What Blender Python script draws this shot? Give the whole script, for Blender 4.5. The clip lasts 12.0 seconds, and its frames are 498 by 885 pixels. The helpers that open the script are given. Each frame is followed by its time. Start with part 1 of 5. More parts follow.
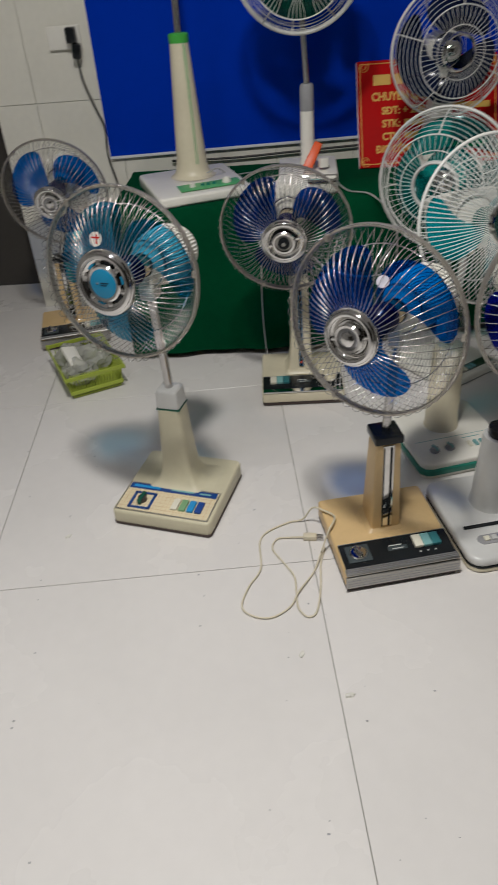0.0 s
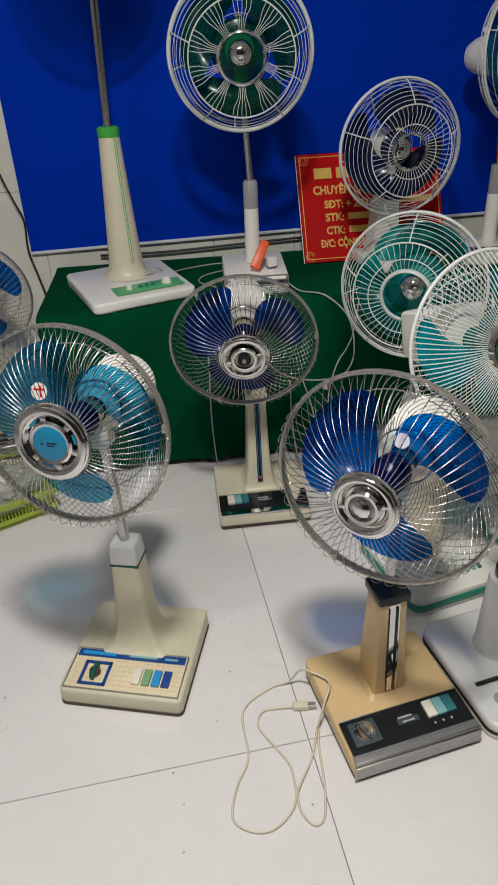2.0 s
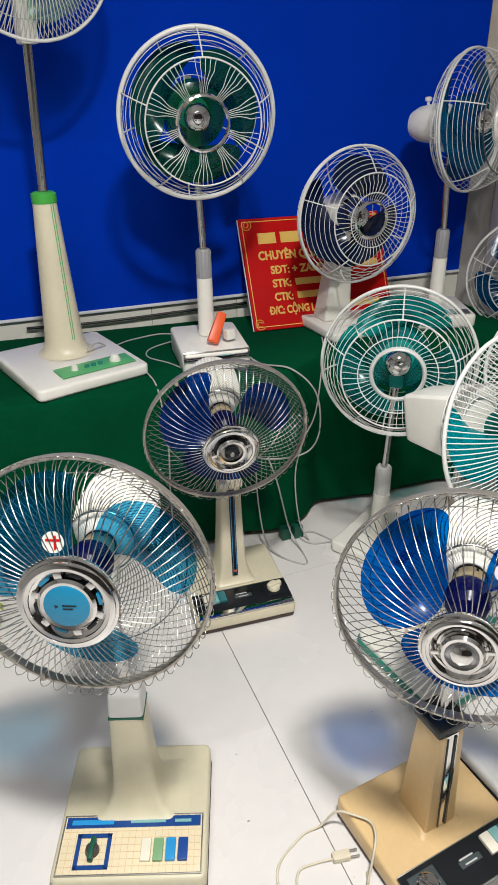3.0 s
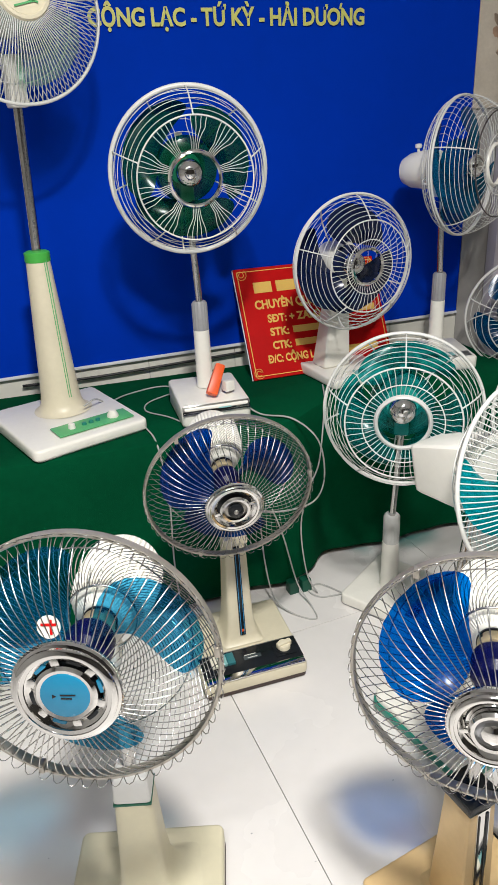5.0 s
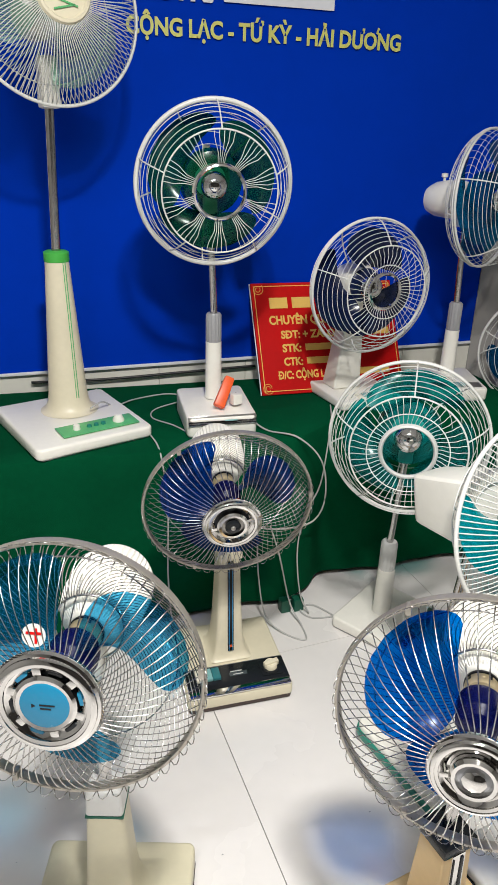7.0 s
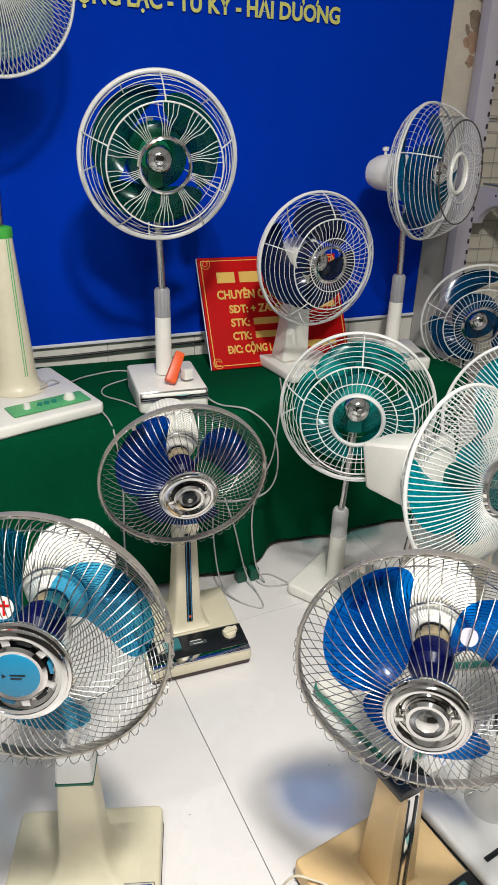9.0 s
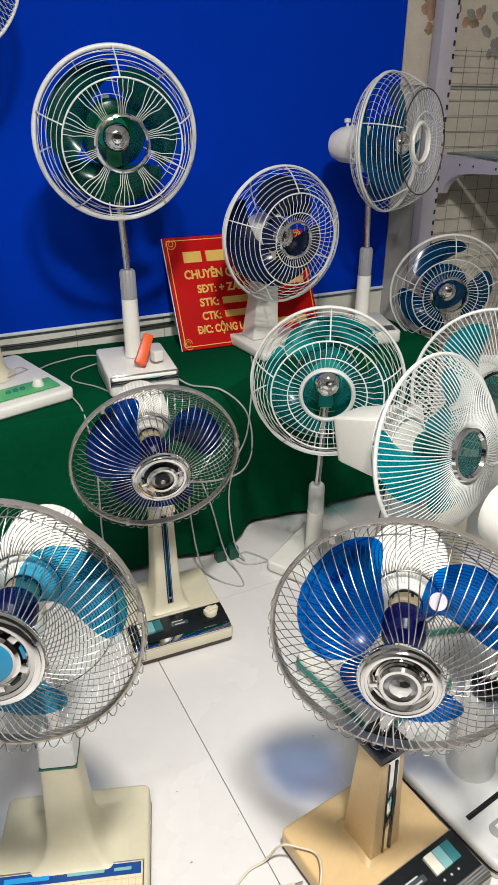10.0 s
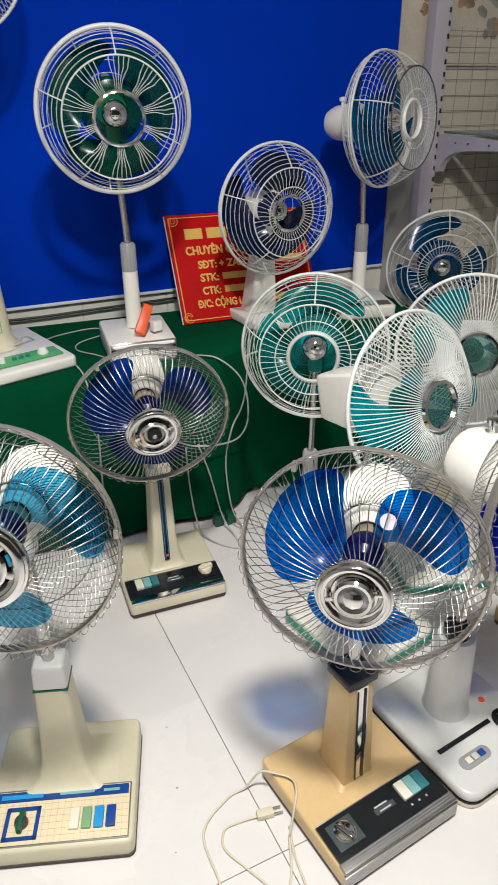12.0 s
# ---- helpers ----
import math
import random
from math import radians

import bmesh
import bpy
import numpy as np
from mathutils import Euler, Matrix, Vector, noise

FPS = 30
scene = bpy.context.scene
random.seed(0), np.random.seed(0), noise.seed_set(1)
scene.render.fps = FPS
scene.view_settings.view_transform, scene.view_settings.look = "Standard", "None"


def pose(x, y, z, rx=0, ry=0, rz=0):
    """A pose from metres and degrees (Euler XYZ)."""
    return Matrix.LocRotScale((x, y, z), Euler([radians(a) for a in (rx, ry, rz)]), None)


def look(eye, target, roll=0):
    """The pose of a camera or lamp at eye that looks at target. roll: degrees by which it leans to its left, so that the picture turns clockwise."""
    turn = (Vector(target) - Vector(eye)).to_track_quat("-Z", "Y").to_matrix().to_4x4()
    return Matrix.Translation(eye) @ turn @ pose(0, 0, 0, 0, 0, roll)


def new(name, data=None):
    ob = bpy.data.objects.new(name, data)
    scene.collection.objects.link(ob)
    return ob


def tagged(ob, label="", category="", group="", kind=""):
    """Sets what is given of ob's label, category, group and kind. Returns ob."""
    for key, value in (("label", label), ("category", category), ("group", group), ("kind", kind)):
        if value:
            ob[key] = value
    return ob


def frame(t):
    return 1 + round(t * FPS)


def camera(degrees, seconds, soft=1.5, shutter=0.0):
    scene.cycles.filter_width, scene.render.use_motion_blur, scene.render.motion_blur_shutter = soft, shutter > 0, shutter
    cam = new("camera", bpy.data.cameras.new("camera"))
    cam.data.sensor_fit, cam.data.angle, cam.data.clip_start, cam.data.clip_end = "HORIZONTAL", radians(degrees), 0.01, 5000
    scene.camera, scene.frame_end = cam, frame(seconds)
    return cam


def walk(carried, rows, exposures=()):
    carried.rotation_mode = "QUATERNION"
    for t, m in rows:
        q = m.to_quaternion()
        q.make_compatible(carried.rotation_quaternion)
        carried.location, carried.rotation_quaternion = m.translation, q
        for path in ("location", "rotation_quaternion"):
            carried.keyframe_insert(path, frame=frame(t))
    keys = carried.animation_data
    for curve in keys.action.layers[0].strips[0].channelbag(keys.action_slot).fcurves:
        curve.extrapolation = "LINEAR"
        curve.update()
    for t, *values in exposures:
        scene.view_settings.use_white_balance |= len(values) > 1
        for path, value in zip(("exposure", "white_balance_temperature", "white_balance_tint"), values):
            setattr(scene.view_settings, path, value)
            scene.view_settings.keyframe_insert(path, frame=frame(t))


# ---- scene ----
cam = camera(40.3, 12.0, shutter=0.12)
PATH = [
    (0, (-0.044, -1.17, 1.18), (-0.152, 0.468, 0.038), -4.7),
    (0.5, (-0.102, -1.184, 1.215), (0.277, 0.482, 0.175), -1.7),
    (1, (-0.247, -1.059, 1.204), (0.04, 0.584, 0.1), 0.0),
    (1.5, (-0.225, -0.993, 1.196), (0.093, 0.62, 0.057), -0.8),
    (2, (-0.158, -0.853, 1.228), (-0.007, 0.861, 0.208), -2.9),
    (2.5, (-0.216, -0.724, 1.238), (-0.012, 1.035, 0.308), -1.6),
    (3, (-0.358, -0.588, 1.26), (0.145, 1.112, 0.334), -0.9),
    (3.2, (-0.384, -0.574, 1.269), (0.179, 1.12, 0.367), 0.3),
    (4.8, (-0.347, -0.532, 1.264), (0.172, 1.208, 0.427), -2.8),
    (5, (-0.346, -0.533, 1.268), (0.174, 1.216, 0.451), -2.9),
    (5.5, (-0.35, -0.533, 1.263), (0.168, 1.207, 0.422), -2.0),
    (6, (-0.365, -0.542, 1.273), (0.232, 1.189, 0.469), 1.7),
    (6.5, (-0.348, -0.53, 1.282), (0.181, 1.223, 0.477), 1.0),
    (7, (-0.339, -0.523, 1.281), (0.17, 1.241, 0.488), 1.5),
    (7.2, (-0.341, -0.521, 1.278), (0.194, 1.246, 0.508), 1.9),
    (8.8, (-0.363, -0.538, 1.282), (0.25, 1.166, 0.434), 3.0),
    (9, (-0.359, -0.546, 1.283), (0.288, 1.144, 0.432), 1.8),
    (9.5, (-0.344, -0.551, 1.268), (0.328, 1.122, 0.403), -0.1),
    (10, (-0.34, -0.555, 1.276), (0.351, 1.092, 0.377), 0.1),
    (10.5, (-0.34, -0.562, 1.287), (0.352, 1.12, 0.455), -1.6),
    (11, (-0.362, -0.553, 1.271), (0.32, 1.094, 0.365), -0.0),
    (11.5, (-0.354, -0.578, 1.246), (0.507, 0.94, 0.27), 3.0),
    (12, (-0.313, -0.685, 1.234), (0.32, 0.98, 0.325), -0.6),
]
EXPOSURES = [(0.0, -0.08), (1.5, -0.03), (2.0, 0.08), (2.5, 0.38), (3.0, 0.68), (5.0, 0.90), (9.0, 0.84), (10.0, 0.80), (11.0, 0.80), (12.0, 0.69)]
walk(cam, [(t, look(eye, target, roll)) for t, eye, target, roll in PATH], EXPOSURES)

# ---- light ----
world = bpy.data.worlds.new("world")
scene.world = world
world.use_nodes = True
world.node_tree.nodes["Background"].inputs[0].default_value = (0.75, 0.85, 1.0, 1)
world.node_tree.nodes["Background"].inputs[1].default_value = 0.02


def area_lamp(name, eye, target, size, size_y, power, colour):
    data = bpy.data.lights.new(name, "AREA")
    data.shape, data.size, data.size_y, data.energy, data.color = "RECTANGLE", size, size_y, power, colour
    ob = new(name, data)
    ob.matrix_world = look(eye, target)
    return ob


area_lamp("ceiling_lamp_light", (-0.14, -0.58, 2.45), (-0.14, -0.56, 0), 0.18, 0.18, 42, (1.0, 0.975, 0.93))
area_lamp("shop_tube_light", (-0.95, -1.05, 2.68), (-0.95, -1.04, 0), 0.60, 0.12, 12, (0.96, 0.98, 1.0))

# ---- materials ----
WALL_Y = 1.66
TABLE_Z = 0.55


def material(name, colour, rough=0.5, metal=0.0, vary=0.12, scale=6.0, bump=0.0, bump_scale=90.0, coat=0.0, spec=0.5):
    m = bpy.data.materials.new(name)
    m.use_nodes = True
    nt = m.node_tree
    b = nt.nodes["Principled BSDF"]
    b.inputs["Roughness"].default_value = rough
    b.inputs["Metallic"].default_value = metal
    b.inputs["Coat Weight"].default_value = coat
    b.inputs["Specular IOR Level"].default_value = spec
    tc = nt.nodes.new("ShaderNodeTexCoord")
    n1 = nt.nodes.new("ShaderNodeTexNoise")
    n1.inputs["Scale"].default_value, n1.inputs["Detail"].default_value = scale, 5
    n2 = nt.nodes.new("ShaderNodeTexNoise")
    n2.inputs["Scale"].default_value, n2.inputs["Detail"].default_value = scale * 14, 3
    add = nt.nodes.new("ShaderNodeMath")
    add.operation = "MULTIPLY_ADD"
    add.inputs[1].default_value = 0.35
    ramp = nt.nodes.new("ShaderNodeValToRGB")
    lo = [c * (1 - vary) for c in colour]
    hi = [min(1, c * (1 + vary * 0.6)) for c in colour]
    ramp.color_ramp.elements[0].position, ramp.color_ramp.elements[1].position = 0.35, 0.95
    ramp.color_ramp.elements[0].color, ramp.color_ramp.elements[1].color = (*lo, 1), (*hi, 1)
    nt.links.new(tc.outputs["Object"], n1.inputs["Vector"])
    nt.links.new(tc.outputs["Object"], n2.inputs["Vector"])
    nt.links.new(n2.outputs["Fac"], add.inputs[0])
    nt.links.new(n1.outputs["Fac"], add.inputs[2])
    nt.links.new(add.outputs[0], ramp.inputs[0])
    nt.links.new(ramp.outputs[0], b.inputs["Base Color"])
    rr = nt.nodes.new("ShaderNodeMapRange")
    rr.inputs["To Min"].default_value, rr.inputs["To Max"].default_value = max(0.02, rough * 0.8), min(1, rough * 1.25)
    nt.links.new(n1.outputs["Fac"], rr.inputs["Value"])
    nt.links.new(rr.outputs[0], b.inputs["Roughness"])
    if bump:
        n3 = nt.nodes.new("ShaderNodeTexNoise")
        n3.inputs["Scale"].default_value, n3.inputs["Detail"].default_value = bump_scale, 4
        bp = nt.nodes.new("ShaderNodeBump")
        bp.inputs["Strength"].default_value, bp.inputs["Distance"].default_value = bump, 0.002
        nt.links.new(tc.outputs["Object"], n3.inputs["Vector"])
        nt.links.new(n3.outputs["Fac"], bp.inputs["Height"])
        nt.links.new(bp.outputs[0], b.inputs["Normal"])
    return m


def tinted_plastic(name, colour, body, clear):
    """See-through tinted plastic with a glossy skin."""
    m = bpy.data.materials.new(name)
    m.use_nodes = True
    nt = m.node_tree
    b = nt.nodes["Principled BSDF"]
    b.inputs["Base Color"].default_value, b.inputs["Roughness"].default_value = (*body, 1), 0.2
    t = nt.nodes.new("ShaderNodeBsdfTransparent")
    t.inputs[0].default_value = (*colour, 1)
    tc = nt.nodes.new("ShaderNodeTexCoord")
    n = nt.nodes.new("ShaderNodeTexNoise")
    n.inputs["Scale"].default_value = 25
    rr = nt.nodes.new("ShaderNodeMapRange")
    rr.inputs["To Min"].default_value, rr.inputs["To Max"].default_value = clear - 0.05, clear + 0.05
    mix = nt.nodes.new("ShaderNodeMixShader")
    nt.links.new(tc.outputs["Object"], n.inputs["Vector"])
    nt.links.new(n.outputs["Fac"], rr.inputs["Value"])
    nt.links.new(rr.outputs[0], mix.inputs[0])
    nt.links.new(b.outputs[0], mix.inputs[1])
    nt.links.new(t.outputs[0], mix.inputs[2])
    nt.links.new(mix.outputs[0], nt.nodes["Material Output"].inputs[0])
    return m


CHROME = material("chrome", (0.74, 0.73, 0.71), 0.07, 1.0, 0.06, 9)
STEEL_WIRE = material("steel_wire", (0.58, 0.57, 0.55), 0.24, 1.0, 0.3, 14)
STEEL_RIM = material("steel_rim", (0.48, 0.445, 0.39), 0.42, 0.8, 0.2, 14)
POLE_STEEL = material("pole_steel", (0.5, 0.49, 0.48), 0.18, 1.0, 0.15, 8)
WHITE_WIRE = material("white_wire", (0.66, 0.66, 0.63), 0.35, 0, 0.15, 12)
DARK_WIRE = material("dark_wire", (0.10, 0.085, 0.08), 0.4, 0.6, 0.2, 12)
CREAM = material("cream_plastic", (0.61, 0.565, 0.41), 0.42, 0, 0.10, 5, 0.05, 300)
TAN = material("tan_plastic", (0.68, 0.48, 0.24), 0.38, 0, 0.12, 6, 0.05, 300)
IVORY = material("ivory_plastic", (0.70, 0.64, 0.48), 0.38, 0, 0.10, 5, 0.05, 300)
WHITE = material("white_plastic", (0.82, 0.80, 0.73), 0.32, 0, 0.08, 5)
COOL_WHITE = material("cool_white_plastic", (0.62, 0.62, 0.605), 0.32, 0, 0.08, 5)
GREY = material("grey_plastic", (0.30, 0.30, 0.31), 0.4, 0, 0.12, 8)
PALE_GREY = material("pale_grey_plastic", (0.55, 0.55, 0.53), 0.4, 0, 0.12, 8)
BLACK = material("black_plastic", (0.012, 0.014, 0.016), 0.22, 0, 0.3, 9, spec=0.3)
SILVER = material("silver_trim", (0.42, 0.41, 0.39), 0.36, 1.0, 0.1, 20)
BRASS = material("brass", (0.80, 0.66, 0.40), 0.34, 0.7, 0.15, 20)
GREEN_RIM = material("green_plastic", (0.02, 0.22, 0.16), 0.35, 0, 0.15, 8)
DARK_GREEN = material("dark_green_plastic", (0.004, 0.085, 0.05), 0.45, 0, 0.2, 8)
BAND_GREEN = material("bright_green_plastic", (0.06, 0.42, 0.06), 0.4, 0, 0.12, 8)
PANEL_GREEN = material("panel_green", (0.10, 0.42, 0.16), 0.35, 0, 0.15, 18)
PANEL_CREAM = material("panel_cream", (0.74, 0.64, 0.44), 0.35, 0, 0.08, 10)
GRID_INK = material("panel_grid_ink", (0.62, 0.42, 0.22), 0.5, 0, 0.1, 10)
PANEL_BLUE = material("panel_blue", (0.008, 0.055, 0.23), 0.3, 0, 0.15, 12)
PANEL_DARK = material("panel_dark_slate", (0.06, 0.075, 0.08), 0.25, 0, 0.2, 14)
BTN_WHITE = material("button_white", (0.75, 0.72, 0.6), 0.35, 0, 0.08, 20)
BTN_GREEN = material("button_green", (0.20, 0.38, 0.20), 0.35, 0, 0.1, 20)
BTN_BLUE = material("button_blue", (0.02, 0.28, 0.62), 0.35, 0, 0.1, 20)
BTN_NAVY = material("button_navy", (0.01, 0.06, 0.28), 0.35, 0, 0.1, 20)
BTN_TEAL = material("button_teal", (0.03, 0.17, 0.19), 0.35, 0, 0.1, 20)
BTN_PALE = material("button_pale_teal", (0.20, 0.42, 0.42), 0.35, 0, 0.1, 20)
BADGE_BLUE = material("badge_blue", (0.012, 0.20, 0.36), 0.25, 0, 0.1, 12)
ORANGE = material("orange_plastic", (0.80, 0.10, 0.015), 0.4, 0, 0.12, 10)
CORD_GREY = material("cord_grey", (0.42, 0.42, 0.40), 0.5, 0, 0.1, 20)
CORD_CREAM = material("cord_cream", (0.66, 0.60, 0.46), 0.5, 0, 0.1, 20)
CORD_AND_GAP_BLACK = material("cord_and_gap_black", (0.02, 0.02, 0.02), 0.45, 0, 0.2, 20)
BASKET = material("basket_green", (0.36, 0.44, 0.06), 0.4, 0, 0.12, 12)
CLOTH = material("green_baize", (0.001, 0.062, 0.024), 0.95, 0, 0.25, 4, 0.5, 500, spec=0.02)
BANNER = material("blue_banner", (0.0, 0.035, 0.445), 0.8, 0, 0.10, 1.5, 0.08, 60, spec=0.03)
BANNER_WHITE = material("banner_white_print", (0.75, 0.76, 0.80), 0.5, 0, 0.05, 6)
BANNER_YELLOW = material("banner_yellow_print", (0.62, 0.62, 0.16), 0.5, 0, 0.08, 6)
SIGN_RED = material("sign_red", (0.52, 0.006, 0.006), 0.6, 0, 0.15, 6, spec=0.08)
SIGN_GOLD = material("sign_gold_print", (0.80, 0.50, 0.10), 0.6, 0, 0.12, 12)
PLASTER = material("plaster", (0.42, 0.41, 0.39), 0.7, 0, 0.10, 2.0, 0.15, 60)
TILE_WALL = material("wall_tile", (0.76, 0.74, 0.66), 0.25, 0, 0.10, 3.0)
WALL_JOINT = material("wall_joint", (0.46, 0.45, 0.41), 0.8, 0, 0.2, 30)
TILE_JOINT = material("tile_joint", (0.31, 0.30, 0.28), 0.8, 0, 0.2, 30)
FLOOR_TILE = material("floor_tile", (0.72, 0.695, 0.675), 0.26, 0, 0.06, 2.2, spec=0.4)
# near-black tone standing in for unlit depth, not a paint
DARK_ROOM = material("dark_room_shade", (0.05, 0.045, 0.04), 0.8, 0, 0.2, 4)
CEILING = material("ceiling_paint", (0.80, 0.80, 0.79), 0.8, 0, 0.05, 2)
RACK = material("rack_lilac_enamel", (0.46, 0.43, 0.48), 0.4, 0, 0.1, 8)
RACK_SLOT = material("rack_slot_black", (0.015, 0.015, 0.018), 0.6, 0, 0.2, 8)
SHELF_BLUE = material("shelf_blue", (0.03, 0.30, 0.50), 0.4, 0, 0.1, 8)
MESH_WIRE = material("mesh_wire", (0.22, 0.21, 0.20), 0.4, 0, 0.2, 20)
PANEL_GREY = material("panel_grey", (0.38, 0.365, 0.345), 0.55, 0, 0.18, 2.5)
MESH_BACK = material("mesh_back_sheet", (0.50, 0.46, 0.37), 0.6, 0, 0.2, 3)
SHELF_TOP = material("shelf_top", (0.16, 0.20, 0.22), 0.2, 0, 0.2, 6)
CARTON = material("carton_brown", (0.36, 0.31, 0.26), 0.7, 0, 0.15, 8)
PURPLE = material("carton_purple", (0.12, 0.09, 0.14), 0.6, 0, 0.2, 8)
BROWN = material("dark_brown", (0.06, 0.04, 0.035), 0.6, 0, 0.3, 10)
PRINT_C = material("print_grey", (0.27, 0.26, 0.22), 0.6, 0, 0.5, 18)
PRINT_D = material("print_rust", (0.38, 0.24, 0.16), 0.6, 0, 0.5, 20)
PRINT_A = material("print_brown", (0.24, 0.18, 0.13), 0.6, 0, 0.5, 22)
PRINT_B = material("print_sand", (0.56, 0.50, 0.41), 0.6, 0, 0.22, 9)
PAPER = material("paper", (0.70, 0.68, 0.62), 0.7, 0, 0.1, 10)
DEEP_BLUE = tinted_plastic("deep_blue_blade", (0.01, 0.46, 0.88), (0.0, 0.035, 0.26), 0.80)
NAVY_BLUE = tinted_plastic("navy_blue_blade", (0.01, 0.28, 0.74), (0.0, 0.028, 0.17), 0.66)
ROYAL_BLUE = tinted_plastic("royal_blue_blade", (0.01, 0.06, 0.62), (0.0, 0.006, 0.22), 0.60)
HUB_NAVY = tinted_plastic("navy_hub", (0.05, 0.08, 0.40), (0.004, 0.006, 0.07), 0.45)
SKY_BLUE = tinted_plastic("sky_blue_blade", (0.27, 0.68, 0.86), (0.002, 0.13, 0.28), 0.86)
TEAL = tinted_plastic("teal_blade", (0.12, 0.70, 0.68), (0.002, 0.20, 0.21), 0.70)
DARK_TEAL = tinted_plastic("dark_teal_blade", (0.12, 0.55, 0.50), (0.005, 0.12, 0.12), 0.7)
GREEN_CLEAR = tinted_plastic("green_blade", (0.10, 0.55, 0.38), (0.002, 0.08, 0.045), 0.62)
NAVY = tinted_plastic("navy_blade", (0.04, 0.12, 0.40), (0.004, 0.012, 0.055), 0.28)
CYAN_NAVY = tinted_plastic("ocean_blue_blade", (0.03, 0.34, 0.58), (0.0, 0.055, 0.15), 0.46)
CYAN_CLEAR = tinted_plastic("cyan_blade", (0.06, 0.50, 0.70), (0.002, 0.10, 0.22), 0.64)
AQUA = tinted_plastic("aqua_blade", (0.08, 0.72, 0.78), (0.0, 0.30, 0.36), 0.60)
LENS = tinted_plastic("smoky_lens", (0.60, 0.78, 0.75), (0.10, 0.16, 0.15), 0.80)
PINK = material("pink_sticker", (0.48, 0.46, 0.53), 0.5, 0, 0.2, 60)
PALE_GREEN = tinted_plastic("pale_green_blade", (0.74, 0.92, 0.84), (0.36, 0.50, 0.44), 0.82)
SMOKE = tinted_plastic("clear_plastic", (0.75, 0.85, 0.85), (0.4, 0.45, 0.45), 0.75)
BAG = tinted_plastic("plastic_bag", (0.85, 0.86, 0.82), (0.6, 0.6, 0.56), 0.55)

# ---- mesh helpers ----


def smooth(me, angle=0.6):
    me.shade_smooth()
    me.set_sharp_from_angle(angle=angle)


def link_mesh(name, me, mat, parent=None, world_m=None, label=""):
    me.materials.clear()
    me.materials.append(mat)
    ob = new(name, me)
    if parent is not None:
        ob.parent = parent
    if world_m is not None:
        ob.matrix_basis = (full(parent).inverted() @ world_m) if parent is not None else world_m
    if label:
        ob["label"] = label
    return ob


def full(ob):
    m = ob.matrix_basis.copy()
    while ob.parent is not None:
        ob = ob.parent
        m = ob.matrix_basis @ m
    return m


def part(name, bm, mat, parent, world_m=None, label=""):
    me = bpy.data.meshes.new(name)
    bm.normal_update()
    bm.to_mesh(me)
    bm.free()
    smooth(me)
    return link_mesh(name, me, mat, parent, world_m, label)


def thing(name, bm, mat, m, label, category, group="", kind=""):
    ob = part(name, bm, mat, None, m)
    return tagged(ob, label, category, group, kind)


def root(name, m, label, category, group=""):
    ob = new(name)
    ob.empty_display_size = 0.05
    ob.matrix_basis = m
    return tagged(ob, label, category, group)


def box(sx, sy, sz, bev=0.0, taper=(1, 1), seg=2, shift=(0, 0, 0), lean=0.0):
    """A block standing on z = 0, its top scaled by taper and moved back by lean."""
    bm = bmesh.new()
    bmesh.ops.create_cube(bm, size=1)
    for v in bm.verts:
        top = v.co.z > 0
        v.co.x *= sx * (taper[0] if top else 1)
        v.co.y = v.co.y * sy * (taper[1] if top else 1) + (lean if top else 0)
        v.co.z = (v.co.z + 0.5) * sz
        v.co += Vector(shift)
    if bev:
        bmesh.ops.bevel(bm, geom=bm.edges[:], offset=bev, segments=seg, profile=0.6, affect="EDGES", clamp_overlap=True)
    return bm


def slab(sx, sy, sz, corner=0.03, edge=0.006, seg=5, front_drop=0.0):
    """A flat block with rounded corners in plan and softened edges; front_drop lowers the top's front."""
    bm = bmesh.new()
    bmesh.ops.create_cube(bm, size=1)
    for v in bm.verts:
        v.co = Vector((v.co.x * sx, v.co.y * sy, (v.co.z + 0.5) * sz))
    up = [e for e in bm.edges if abs(e.verts[0].co.z - e.verts[1].co.z) > sz * 0.5]
    bmesh.ops.bevel(bm, geom=up, offset=corner, segments=seg, profile=0.5, affect="EDGES")
    bm.normal_update()
    rims = [e for e in bm.edges if len(e.link_faces) == 2 and abs(abs(e.link_faces[0].normal.z) - abs(e.link_faces[1].normal.z)) > 0.5]
    bmesh.ops.bevel(bm, geom=rims, offset=edge, segments=3, profile=0.5, affect="EDGES")
    if front_drop:
        for v in bm.verts:
            if v.co.z > sz * 0.4:
                f = max(0.0, -v.co.y / (sy / 2) - 0.1)
                v.co.z -= front_drop * min(1, f)
    return bm


def lathe(profile, seg=32, ribs=0.0, rib_range=(0, 0)):
    """A turned shape about z from (radius, height) pairs; ribs alternate the radius between two heights."""
    bm = bmesh.new()
    rows = []
    for r, h in profile:
        row = []
        for k in range(seg):
            a = 2 * math.pi * k / seg
            rr = r - (ribs if ribs and rib_range[0] < h < rib_range[1] and k % 2 else 0)
            row.append(bm.verts.new((rr * math.cos(a), rr * math.sin(a), h)))
        rows.append(row)
    for p, q in zip(rows, rows[1:]):
        for k in range(seg):
            bm.faces.new((p[k], p[(k + 1) % seg], q[(k + 1) % seg], q[k]))
    bm.faces.new(rows[0][::-1])
    bm.faces.new(rows[-1])
    bmesh.ops.recalc_face_normals(bm, faces=bm.faces)
    return bm


